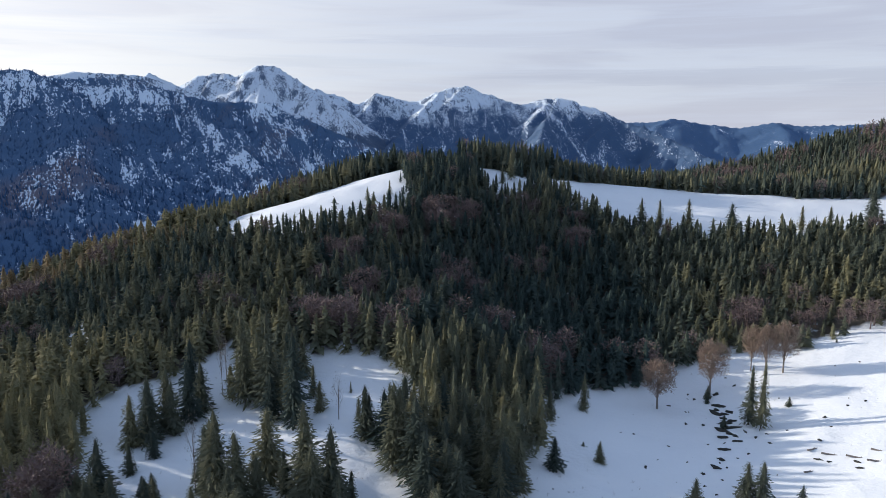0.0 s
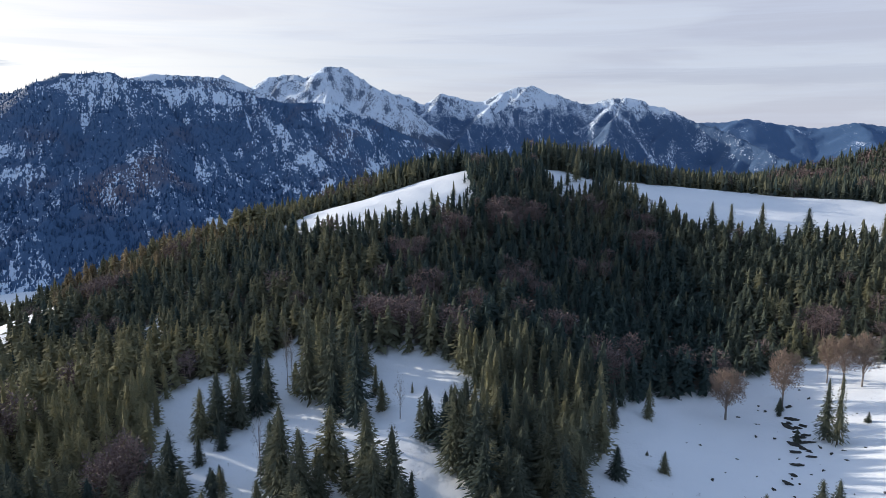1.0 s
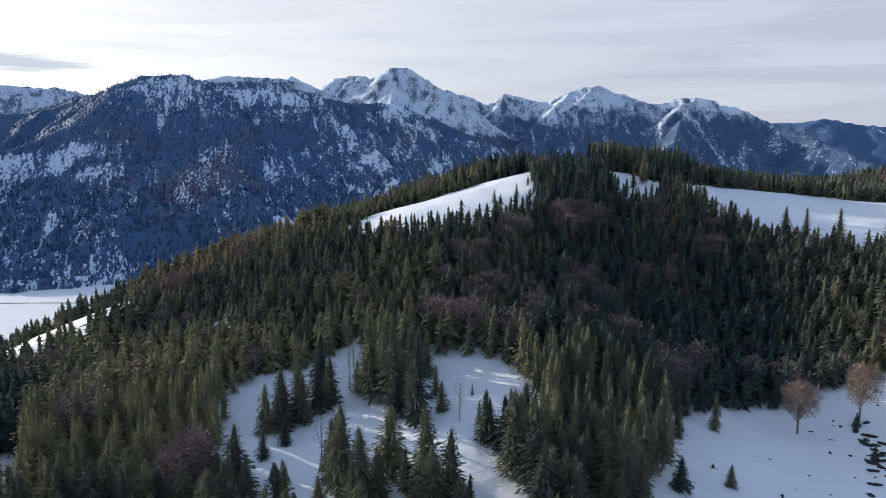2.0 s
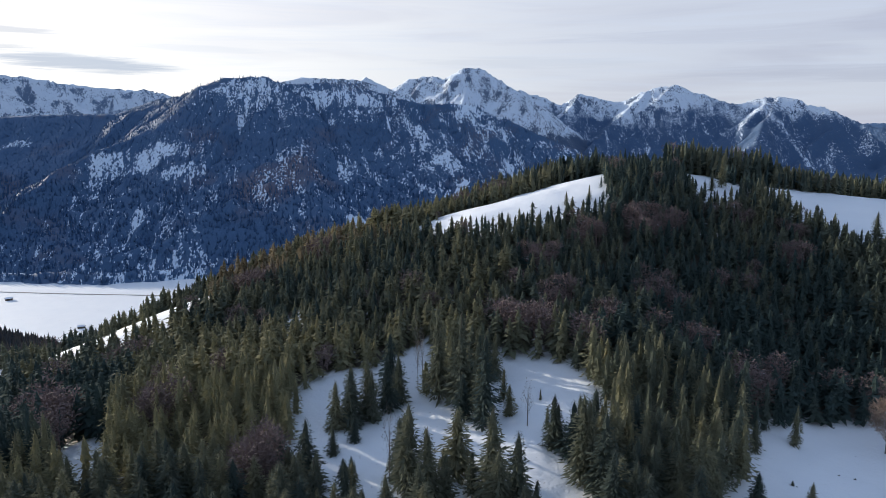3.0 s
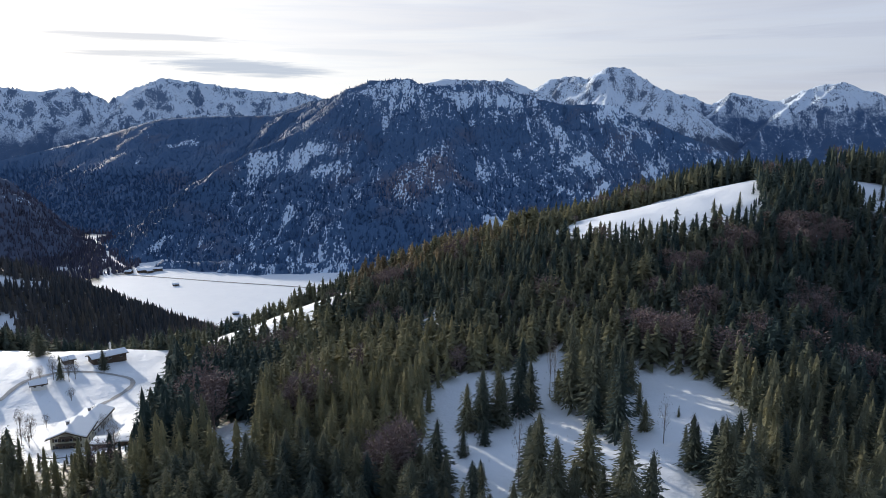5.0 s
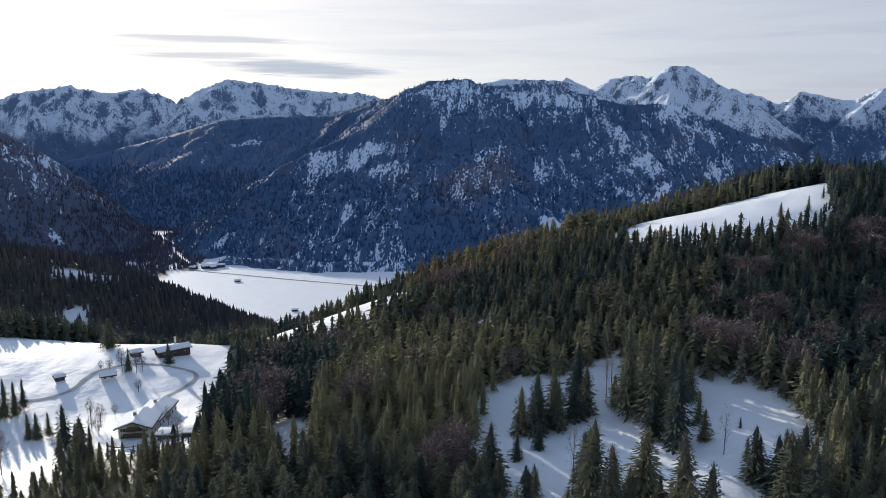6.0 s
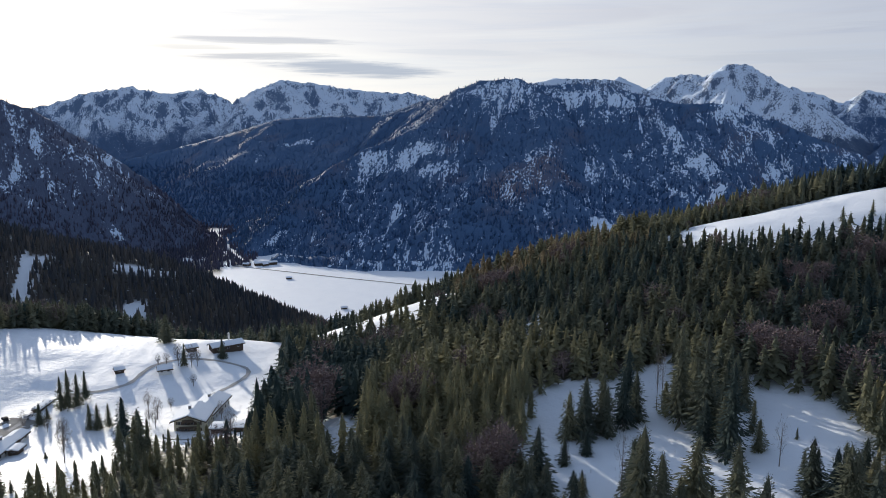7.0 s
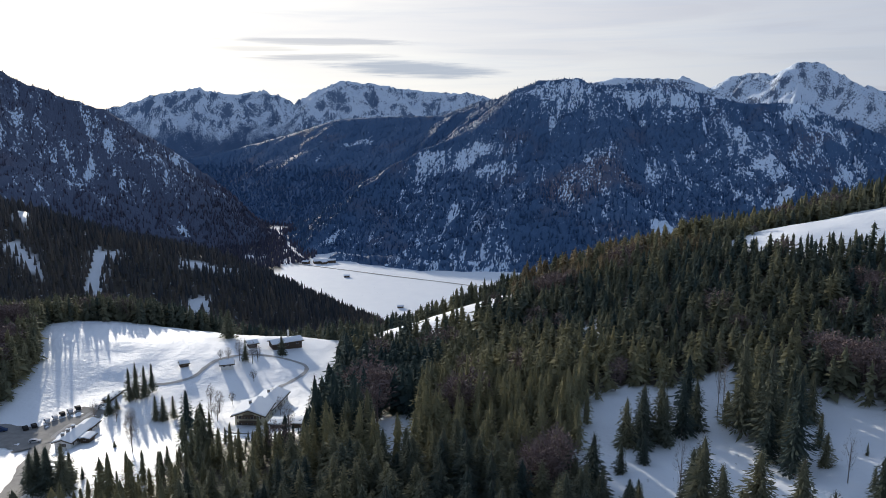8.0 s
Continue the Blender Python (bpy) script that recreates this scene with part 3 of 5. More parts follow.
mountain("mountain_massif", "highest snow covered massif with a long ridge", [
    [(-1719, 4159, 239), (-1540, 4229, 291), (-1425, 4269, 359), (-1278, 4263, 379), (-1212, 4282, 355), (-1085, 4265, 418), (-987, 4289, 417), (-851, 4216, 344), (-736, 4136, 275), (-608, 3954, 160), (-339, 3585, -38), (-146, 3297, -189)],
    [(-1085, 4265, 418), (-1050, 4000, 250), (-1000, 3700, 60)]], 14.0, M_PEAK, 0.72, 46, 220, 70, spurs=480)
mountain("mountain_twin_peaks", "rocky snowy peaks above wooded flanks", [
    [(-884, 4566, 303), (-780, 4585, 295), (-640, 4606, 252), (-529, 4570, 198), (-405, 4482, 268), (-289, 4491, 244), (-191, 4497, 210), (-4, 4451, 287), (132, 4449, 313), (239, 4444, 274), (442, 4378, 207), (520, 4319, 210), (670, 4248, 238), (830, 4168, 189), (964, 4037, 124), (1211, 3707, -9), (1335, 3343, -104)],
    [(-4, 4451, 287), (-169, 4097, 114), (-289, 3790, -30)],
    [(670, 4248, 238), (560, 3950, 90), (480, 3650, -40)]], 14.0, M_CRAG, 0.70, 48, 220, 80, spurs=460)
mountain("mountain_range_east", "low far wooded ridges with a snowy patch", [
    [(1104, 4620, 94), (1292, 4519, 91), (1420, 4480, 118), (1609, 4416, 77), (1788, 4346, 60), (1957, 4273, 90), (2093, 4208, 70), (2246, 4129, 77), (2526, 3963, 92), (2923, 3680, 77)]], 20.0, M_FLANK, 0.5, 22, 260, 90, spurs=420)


# ---- trees ----
def spruce_shape(seed, boughs, detail, slim=1.0, skirts=(9, 8)):
    """Crown of a spruce one metre high: drooping sprays round a ragged spindle-shaped core."""
    rng = np.random.default_rng(seed)
    v, f = [], []
    lean = rng.uniform(-0.015, 0.015, 2)
    base = rng.uniform(0.03, 0.10)
    belly = rng.uniform(0.14, 0.26)
    heavy = rng.uniform(0.72, 1.25, (5, 6))

    def girth(h, a):
        w = slim * 0.178 * ((1 - h) / (1 - belly)) ** 0.62 if h > belly else slim * 0.178 * (0.72 + 0.28 * max(0.0, h) / belly)
        return w * heavy[int(h * 4.99) % 5][int(a / 6.2832 * 6) % 6] + 0.005
    for i in range(boughs):
        u = (i + rng.uniform(0, 1)) / boughs
        h = base + (0.985 - base) * (1 - (1 - u) ** 0.78)
        a = (2.39996 * i + rng.uniform(-0.5, 0.5)) % 6.2832
        rr = girth(h, a) * rng.uniform(0.55, 1.30)
        ca, sa = math.cos(a), math.sin(a)
        drop = rr * rng.uniform(0.10, 0.65) * (1 - h ** 3 * 1.4)
        cx, cy = lean * h
        k = len(v)
        if detail > 1:
            wide = rr * rng.uniform(0.06, 0.12) + 0.004
            inner = rr * rng.uniform(0.15, 0.62)
            outer = inner + rr * rng.uniform(0.30, 0.46)
            half, sag = (inner + outer) / 2, rr * rng.uniform(0.01, 0.07)
            high, low = h - drop * (inner / rr) ** 1.3, h - drop * (outer / rr) ** 1.3
            tip = rng.uniform(-0.12, 0.12) * rr
            mx, my, mz = cx + ca * half, cy + sa * half, (high + low) / 2
            v.extend([(cx + ca * inner, cy + sa * inner, high), (mx - sa * wide * 0.6, my + ca * wide * 0.6, mz - sag), (mx + sa * wide * 0.6, my - ca * wide * 0.6, mz - sag * rng.uniform(0.0, 2.0)),
                      (cx + ca * outer - sa * tip, cy + sa * outer + ca * tip, low)])
            f.extend([(k, k + 1, k + 3), (k, k + 3, k + 2)])
        else:
            wide, inner = rr * rng.uniform(0.42, 0.75) + 0.006, rr * 0.30
            px, py = cx + ca * inner, cy + sa * inner
            v.extend([(px - sa * wide * 0.5, py + ca * wide * 0.5, h + 0.012), (px + sa * wide * 0.5, py - ca * wide * 0.5, h + rng.uniform(-0.02, 0.03)), (cx + ca * rr, cy + sa * rr, h - drop)])
            f.append((k, k + 1, k + 2))
    # ragged skirts, one above the other, close the crown
    tiers, sides = skirts
    for i in range(tiers):
        z0 = base + (0.93 - base) * i / tiers
        z1 = min(0.96, z0 + 1.9 / tiers)
        turn, k = rng.uniform(0, 6.283), len(v)
        v.append((lean[0] * z1, lean[1] * z1, z1))
        for j in range(sides):
            a = (turn + 6.283 * (j + rng.uniform(-0.3, 0.3)) / sides) % 6.2832
            w = girth(z0, a) * (0.44 if detail > 1 else 0.50) * (rng.uniform(0.9, 1.2) if j % 2 else rng.uniform(0.5, 0.85))
            v.append((lean[0] * z0 + w * math.cos(a), lean[1] * z0 + w * math.sin(a), z0 - 0.03 * rng.uniform(-0.6, 1)))
        f.extend((k, k + 1 + j, k + 1 + (j + 1) % sides) for j in range(sides))
    return np.array(v, float), np.array(f, int)


def cone_shape(seed, sides, tiers):
    """Small far spruce: ragged stacked skirts."""
    rng = np.random.default_rng(seed)
    v, f = [], []
    for i in range(tiers):
        z0, z1 = i / tiers * 0.85, min(1.0, (i + 1.7) / tiers)
        w = 0.17 * (1 - z0) ** 0.8
        k = len(v)
        v.append((0, 0, z1))
        for j in range(sides):
            a = 6.283 * (j + rng.uniform(-0.25, 0.25)) / sides
            q = w * rng.uniform(0.75, 1.2)
            v.append((q * math.cos(a), q * math.sin(a), z0 + rng.uniform(-0.02, 0.03)))
        for j in range(sides):
            f.append((k, k + 1 + j, k + 1 + (j + 1) % sides))
    return np.array(v, float), np.array(f, int)


def bare_shape(seed, limbs, twigs, fat=0.0034):
    """Leafless broadleaved tree one metre high: trunk, rising limbs and a rounded haze of twigs."""
    rng = np.random.default_rng(seed)
    v, f = [], []

    def sliver(p, q, w):
        d = np.array(q) - np.array(p)
        side = np.cross(d, rng.normal(size=3))
        side = side / (np.linalg.norm(side) + 1e-9) * w
        k = len(v)
        v.extend([tuple(np.array(p) - side), tuple(np.array(p) + side), tuple(q)])
        f.append((k, k + 1, k + 2))
    for j in range(5):
        a, b = 6.283 * j / 5, 6.283 * (j + 1) / 5
        k = len(v)
        v.extend([(0.016 * math.cos(a), 0.016 * math.sin(a), -0.02), (0.016 * math.cos(b), 0.016 * math.sin(b), -0.02), (0, 0, 0.8)])
        f.append((k, k + 1, k + 2))
    for _ in range(limbs):
        z0 = rng.uniform(0.18, 0.6)
        a, lift = rng.uniform(0, 6.283), rng.uniform(-0.2, 1.0)
        out = 0.20 * math.sqrt(max(0.05, 1 - lift * lift * 0.9))
        sliver((0, 0, z0), (out * math.cos(a), out * math.sin(a), 0.62 + 0.30 * lift), 0.0045)
    for _ in range(twigs):
        d = rng.normal(size=3)
        d[2] = d[2] + 0.12
        d /= np.linalg.norm(d)
        k = rng.uniform(0.30, 1.0) ** 0.5
        swell = 1 + 0.18 * math.sin(3 * math.atan2(d[1], d[0]) + seed) + 0.12 * math.sin(7 * d[2] + seed)
        s = np.array([0, 0, 0.63]) + d * np.array([0.20, 0.20, 0.335]) * k * swell
        e = s + (d * 0.6 + rng.normal(size=3) * 0.6 + np.array([0, 0, 0.55])) * rng.uniform(0.018, 0.042)
        sliver(tuple(s), tuple(e), fat)
    return np.array(v, float), np.array(f, int)


def forest(name, label, shapes, px, py, pz, high, wide, tone, mat, category="trees", seed=0, smooth_shade=False):
    """Many trees as one mesh: each place takes one of the shapes, turned and scaled."""
    rng = np.random.default_rng(seed)
    pick = rng.integers(len(shapes), size=len(px))
    turn = rng.uniform(0, 6.283, len(px))
    vs, fs, ts, start = [], [], [], 0
    for k, (v, f) in enumerate(shapes):
        who = np.nonzero(pick == k)[0]
        if not len(who):
            continue
        c, s = np.cos(turn[who])[:, None], np.sin(turn[who])[:, None]
        hx, wx = high[who][:, None], (high[who] * wide[who])[:, None]
        x = (v[None, :, 0] * c - v[None, :, 1] * s) * wx + px[who][:, None]
        y = (v[None, :, 0] * s + v[None, :, 1] * c) * wx + py[who][:, None]
        z = v[None, :, 2] * hx + pz[who][:, None]
        vs.append(np.stack([x, y, z], 2).reshape(-1, 3))
        fs.append((f[None] + (np.arange(len(who)) * len(v))[:, None, None]).reshape(-1, 3) + start)
        ts.append(np.repeat(tone[who], len(v)))
        start += len(who) * len(v)
    me = mesh_from(name, np.concatenate(vs), np.concatenate(fs), mat, smooth_shade)
    t = me.attributes.new("tone", "FLOAT", "POINT")
    t.data.foreach_set("value", np.concatenate(ts).astype(np.float32))
    return tagged(new(name, me), label, category, kind="stuff")


def scatter(step, keep, x0, x1, y0, y1, seed):
    """Jittered grid of places that pass keep(x, y)."""
    rng = np.random.default_rng(seed)
    x, y = np.meshgrid(np.arange(x0, x1, step), np.arange(y0, y1, step))
    x, y = x.ravel() + rng.uniform(-0.48, 0.48, x.size) * step, y.ravel() + rng.uniform(-0.48, 0.48, y.size) * step
    ok = keep(x, y)
    return x[ok], y[ok]


def in_sector(x, y, r0, r1, a0=-36, a1=78):
    r, a = np.hypot(x, y), np.degrees(np.arctan2(-x, y))
    return (r > r0) & (r < r1) & (a > a0) & (a < a1)


NEAR_SPRUCE = [spruce_shape(s, 310, 2, w) for s, w in ((1, 1.0), (2, 0.82), (3, 1.12), (4, 0.92), (5, 1.05), (6, 0.76))]
MID_SPRUCE = [spruce_shape(s, 58, 1, w, (5, 5)) for s, w in ((11, 1.1), (12, 0.85), (13, 1.2), (14, 1.0), (15, 0.95), (18, 0.75), (19, 1.05))]
FAR_SPRUCE = [spruce_shape(s, 24, 1, w, (3, 5)) for s, w in ((16, 1.0), (17, 1.2), (20, 0.85))]
LOW_SPRUCE = [cone_shape(s, 5, 3) for s in (21, 22, 23, 24)]
TINY_SPRUCE = [cone_shape(s, 4, 1) for s in (31, 32, 33)]
BARE = [bare_shape(s, 4, 420, 0.0105) for s in (41, 42, 43)]


FINE_BARE = [bare_shape(s, 30, 1000, 0.0068) for s in (44, 45, 46)]
GROVES = [(-40, 263, 11), (-49, 268, 9), (-2, 388, 13), (10, 396, 10), (-25, 365, 9), (-32, 293, 9), (-20, 258, 8), (-48, 330, 8), (73, 384, 9), (145, 278, 8), (127, 288, 8), (165, 272, 9),
          (-168, 352, 8), (-190, 317, 11), (22, 273, 8), (33, 238, 7), (79, 258, 6), (-10, 275, 7), (9, 316, 9), (-110, 230, 6), (-98, 158, 7), (-365, 108, 14), (-384, 121, 12),
          (-185, 180, 8), (-170, 166, 7), (-215, 195, 6), (-14, 400, 8), (-30, 386, 6), (55, 421, 6), (78, 409, 6), (36, 247, 6), (46, 258, 5), (9, 329, 4), (65, 351, 4), (-228, 226, 5)]


def beech_here(x, y):
    """Groves of bare beech among the spruces, and single ones anywhere."""
    got = fbm(x, y, 6, 1, 78) > 0.84
    for gx, gy, gr in GROVES:
        got |= (np.hypot(x - gx, y - gy) + 3 * fbm(x, y, 9, 2, 79) < 0.88 * gr) & (fbm(x, y, 5, 1, 80) > -0.55)
    return got


LONE = []   # places of single trees, kept free of forest


def plant_hill():
    rng = np.random.default_rng(5)
    close = scatter(5.8, lambda a, b: in_sector(a, b, 105, 215, -38, 80) & wooded(a, b), -215, 140, 0, 216, 6)
    upper = scatter(4.8, lambda a, b: in_sector(a, b, 215, 660, -38, 80) & wooded(a, b), -640, 460, 0, 660, 16)
    belt = [(-305, 50), (-316, 90), (-341, 115), (-374, 134), (-362, 200), (-345, 245), (-360, 280), (-445, 240), (-475, 150), (-440, 90), (-360, 40)]
    shelter = scatter(4.2, lambda a, b: inside(a, b, belt) & wooded(a, b), -480, -330, 40, 290, 17)
    x, y = np.r_[close[0], upper[0], shelter[0]], np.r_[close[1], upper[1], shelter[1]]
    ok, r0 = np.ones(len(x), bool), np.hypot(x, y)
    for lx, ly in LONE:
        ok &= np.hypot(x - lx, y - ly) > 2.5
    ok &= (r0 < 500) | (rng.uniform(0, 1, len(x)) < 0.75)
    x, y = x[ok], y[ok]
    beech = beech_here(x, y)
    r = np.hypot(x, y)
    mean = 17.5 - 6.6 * smooth(215, 300, r) + 3.2 * smooth(450, 540, r)
    mean += (2.5 + 2.0 * smooth(150, 125, y)) * (smooth(-322, -335, x) * smooth(225, 205, y)) - 1.0 * (smooth(-225, -250, x) * smooth(195, 215, y) * smooth(-315, -290, x)) + 1.5 * (smooth(-322, -335, x) * smooth(205, 225, y))
    mean -= 1.0 * inside(x, y, [(20, 230), (130, 230), (180, 262), (180, 300), (20, 300)]) + 1.0 * inside(x, y, [(95, 255), (190, 250), (190, 285), (120, 285)])
    mean -= 6.0 * inside(x, y, [(-140, 380), (-100, 360), (-20, 400), (-20, 440), (-40, 530), (-110, 480), (-150, 440)])
    mean += 7.5 * inside(x, y, [(-136, 385), (-121, 427), (-91, 465), (-65, 495), (-32, 515), (-30, 560), (-100, 540), (-190, 430)]) + 8.0 * inside(x, y, [(10, 526), (70, 505), (90, 560), (20, 575)])
    mean -= 8.5 * inside(x, y, [(-216, 124), (-216, 172), (-192, 172), (-188, 124)])
    mean += 2.5 * inside(x, y, [(-188, 100), (-192, 180), (-150, 210), (-130, 120)])
    mean -= 8.0 * inside(x, y, [(-206, 86), (-216, 150), (-196, 160), (-150, 112), (-165, 82)])
    mean += 7.0 * inside(x, y, [(-320, 290), (-285, 314), (-250, 333), (-218, 342), (-150, 372), (-190, 420), (-330, 350)]) + 4.0 * inside(x, y, [(-262, 232), (-234, 200), (-180, 220), (-190, 300), (-212, 293), (-237, 267)])
    mean += 2.0 * inside(x, y, [(60, 330), (400, 310), (400, 420), (60, 460)])
    h = np.clip(rng.normal(0, 1, len(x)) * (2.8 - 0.9 * smooth(220, 300, r)) + mean + 2.0 * fbm(x, y, 70, 2, 61), 4, 34)
    # sun on the left and front slopes is painted in as lighter tone
    tone = np.clip(0.25 + 0.20 * (x < -60) + 0.38 * (r < 215) + 0.50 * inside(x, y, [(-150, 120), (-40, 120), (-70, 240), (-230, 280), (-160, 180)]) + 0.55 * fbm(x, y, 60, 2, 62) + rng.normal(0, 0.2, len(x)), 0, 1)
    # crest trees lightened as if sunlit, the bowl darkened for the crest's shade
    tone = np.clip(tone + 0.12 * inside(x, y, [(-60, 500), (-130, 370), (-215, 290), (-260, 330), (-140, 450), (-60, 520)]) - 0.25 * inside(x, y, [(-30, 260), (20, 420), (110, 420), (110, 250), (20, 230)]), 0, 1)
    # sunlight on the right-hand woods, also put into the tone
    tone = np.clip(tone + 0.22 * inside(x, y, [(75, 250), (95, 300), (85, 430), (420, 430), (420, 240)]), 0, 1)
    tone = np.clip(tone - 0.6 * inside(x, y, [(-250, 165), (-262, 235), (-190, 222), (-150, 160), (-180, 130)]), 0, 1)
    wide = rng.uniform(0.85, 1.25, len(x)) + 0.22 + 0.26 * smooth(215, 300, r) + 0.20 * beech
    wide *= 1 - 0.25 * smooth(17, 27, h)
    wide *= 1 + 0.30 * inside(x, y, [(-136, 385), (-121, 427), (-91, 465), (-65, 495), (-32, 515), (-30, 560), (-100, 540), (-190, 430)])
    z = land(x, y) - 0.3
    single = ~beech & in_sector(x, y, 140, 195, -32, 62)
    single &= np.cumsum(single) <= 215
    larch = ~beech & inside(x, y, [(-120, 376), (-136, 404), (-215, 365), (-266, 300), (-248, 276), (-205, 308), (-165, 345)]) & (fbm(x, y, 12, 2, 66) > -0.15)
    forest("larch_grove", "tan leafless larches along the shoulder of the hill", MID_SPRUCE, x[larch], y[larch], z[larch], h[larch], wide[larch], tone[larch], M_LARCH, seed=7)
    single &= ~larch
    beech_or_larch = beech | larch
    for lab, sel, shapes in (("dense dark green spruce forest on the snowy hillside", ~beech_or_larch & ~single & (r < 245), NEAR_SPRUCE),
                             ("dense spruce forest on the upper hill", ~beech_or_larch & ~single & (r >= 245) & ((r < 470) | (x < -250)), MID_SPRUCE),
                             ("spruce forest behind the hilltop clearings", ~beech_or_larch & ~single & (r >= 470) & (x >= -250), FAR_SPRUCE)):
        forest("spruce_forest", lab, shapes, x[sel], y[sel], z[sel], h[sel], wide[sel], tone[sel], M_SPRUCE, seed=7)
    sel = beech & (r < 235)
    forest("beech_grove", "bare brown beeches at the edge of the clearings", FINE_BARE, x[sel], y[sel], z[sel], h[sel] * 0.92, wide[sel] * 1.1, tone[sel], M_TWIG, seed=8)
    sel = beech & (r >= 235)
    forest("beech_grove", "bare reddish brown beeches among the spruces", BARE, x[sel], y[sel], z[sel], h[sel] * 1.0, wide[sel] * 1.10, tone[sel], M_TWIG, seed=8)
    # the ridge beyond the plateau and the slopes behind
    x2, y2 = scatter(5.8, lambda a, b: in_sector(a, b, 660, 1250, -36, 82) & wooded(a, b), -1250, 760, 100, 1250, 9)
    h2 = np.clip(rng.normal(12, 2.4, len(x2)), 6, 20)
    tone2 = np.clip(0.3 + 0.5 * fbm(x2, y2, 120, 2, 63) + rng.normal(0, 0.2, len(x2)), 0, 1)
    w2 = rng.uniform(0.9, 1.3, len(x2)) + 0.5 * (x2 >= 0)
    tone2 = np.where(x2 >= 0, tone2 * 0.5, tone2)
    bare2 = (x2 >= 0) & (fbm(x2, y2, 40, 2, 64) + 0.6 * fbm(x2, y2, 9, 1, 65) > 0.30)
    forest("beech_grove", "bare brown beeches on the hill above the meadow", [bare_shape(s, 3, 70, 0.034) for s in (47, 48)], x2[bare2], y2[bare2], land(x2, y2)[bare2] - 0.3, h2[bare2] * 0.9, w2[bare2], tone2[bare2], M_TWIG, seed=11)
    for lab, sel, shapes, mat in (("dark spruce woods on the ridge above the valley", x2 < 0, LOW_SPRUCE, M_RIDGE_TREE), ("spruce woods on the hill above the meadow", (x2 >= 0) & ~bare2, FAR_SPRUCE, M_SPRUCE)):
        forest("spruce_forest", lab, shapes, x2[sel], y2[sel], land(x2, y2)[sel] - 0.3, h2[sel], w2[sel], tone2[sel], mat, seed=10)
    x3, y3 = scatter(9.5, lambda a, b: side_woods(a, b) & in_sector(a, b, 1400, 2900, 40, 75), -2700, -1380, 880, 2000, 19)
    h3 = np.clip(rng.normal(13, 3, len(x3)), 6, 20)
    forest("spruce_forest", "dark woods on the floor of the side valley", TINY_SPRUCE, x3, y3, land(x3, y3) - 0.3, h3, rng.uniform(1.1, 1.6, len(x3)), rng.uniform(0, 1, len(x3)), M_HAZY_THIN_TREE, seed=20)
    return x[single], y[single], h[single], wide[single]


def plant_mountain(made, label, per, seed, mat=M_HAZY_TREE):
    """Trees over the faces of a mountain mesh, as dense as its cover says."""
    ob, v, f, woods = made
    rng = np.random.default_rng(seed)
    c = v[f].mean(1)
    a, b = v[f[:, 2]] - v[f[:, 0]], v[f[:, 3]] - v[f[:, 1]]
    area = np.linalg.norm(np.cross(a, b), axis=1) / 2
    den = (0.30 * (woods[f].mean(1) > 0.03) + 0.8 * smooth(0.25, 0.75, woods[f].mean(1)) + 1.5 * smooth(1.0, 1.4, woods[f].mean(1)) * smooth(-60, -110, c[:, 2])) * (c[:, 2] > VALLEY_Z + 1) * in_sector(c[:, 0], c[:, 1], 0, 9000, -34, 76)
    count = rng.poisson(area * den / per)
    idx = np.repeat(np.arange(len(f)), count)
    s, t = rng.uniform(0, 1, (2, len(idx), 1))
    q = v[f[idx]]
    p = (q[:, 0] * (1 - s) + q[:, 1] * s) * (1 - t) + (q[:, 3] * (1 - s) + q[:, 2] * s) * t
    h = np.clip(rng.normal(8.5, 2.2, len(p)) + 3.5 * smooth(-60, -110, p[:, 2]), 4, 18)
    tone = np.clip(rng.normal(0.4, 0.25, len(p)), 0, 1)
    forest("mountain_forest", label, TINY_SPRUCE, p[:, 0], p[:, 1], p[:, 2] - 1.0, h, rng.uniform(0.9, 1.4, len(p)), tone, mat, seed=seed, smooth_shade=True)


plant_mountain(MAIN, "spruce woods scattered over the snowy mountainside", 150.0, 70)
plant_mountain(LEFT, "thin spruce woods on the steep mountainside", 190.0, 71, M_HAZY_THIN_TREE)
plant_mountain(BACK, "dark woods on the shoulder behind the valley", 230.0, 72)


# ---- single things ----
def part(name, bm, mat, parent, label=""):
    """One mesh object under a thing or a part."""
    me = bpy.data.meshes.new(name)
    bm.to_mesh(me)
    bm.free()
    me.materials.append(mat)
    ob = new(name, me)
    ob.parent = parent
    return tagged(ob, label)


def shaped(name, shape, mat, parent, label=""):
    ob = new(name, mesh_from(name, shape[0], shape[1], mat, False))
    ob.parent = parent
    return tagged(ob, label)


def thing(name, label, category, group="", at=(0, 0, 0), turn=0.0):
    ob = new(name)
    ob.matrix_basis = pose(*at, 0, 0, turn)
    return tagged(ob, label, category, group)


def box(bm, x0, x1, y0, y1, z0, z1, bevel=0.0):
    got = bmesh.ops.create_cube(bm, size=1.0, matrix=Matrix.LocRotScale(((x0 + x1) / 2, (y0 + y1) / 2, (z0 + z1) / 2), None, (x1 - x0, y1 - y0, z1 - z0)))
    if bevel:
        edges = list({e for v in got["verts"] for e in v.link_edges})
        bmesh.ops.bevel(bm, geom=edges, offset=bevel, segments=2, affect="EDGES")
    return bm


def boxed(*a, **k):
    return box(bmesh.new(), *a, **k)


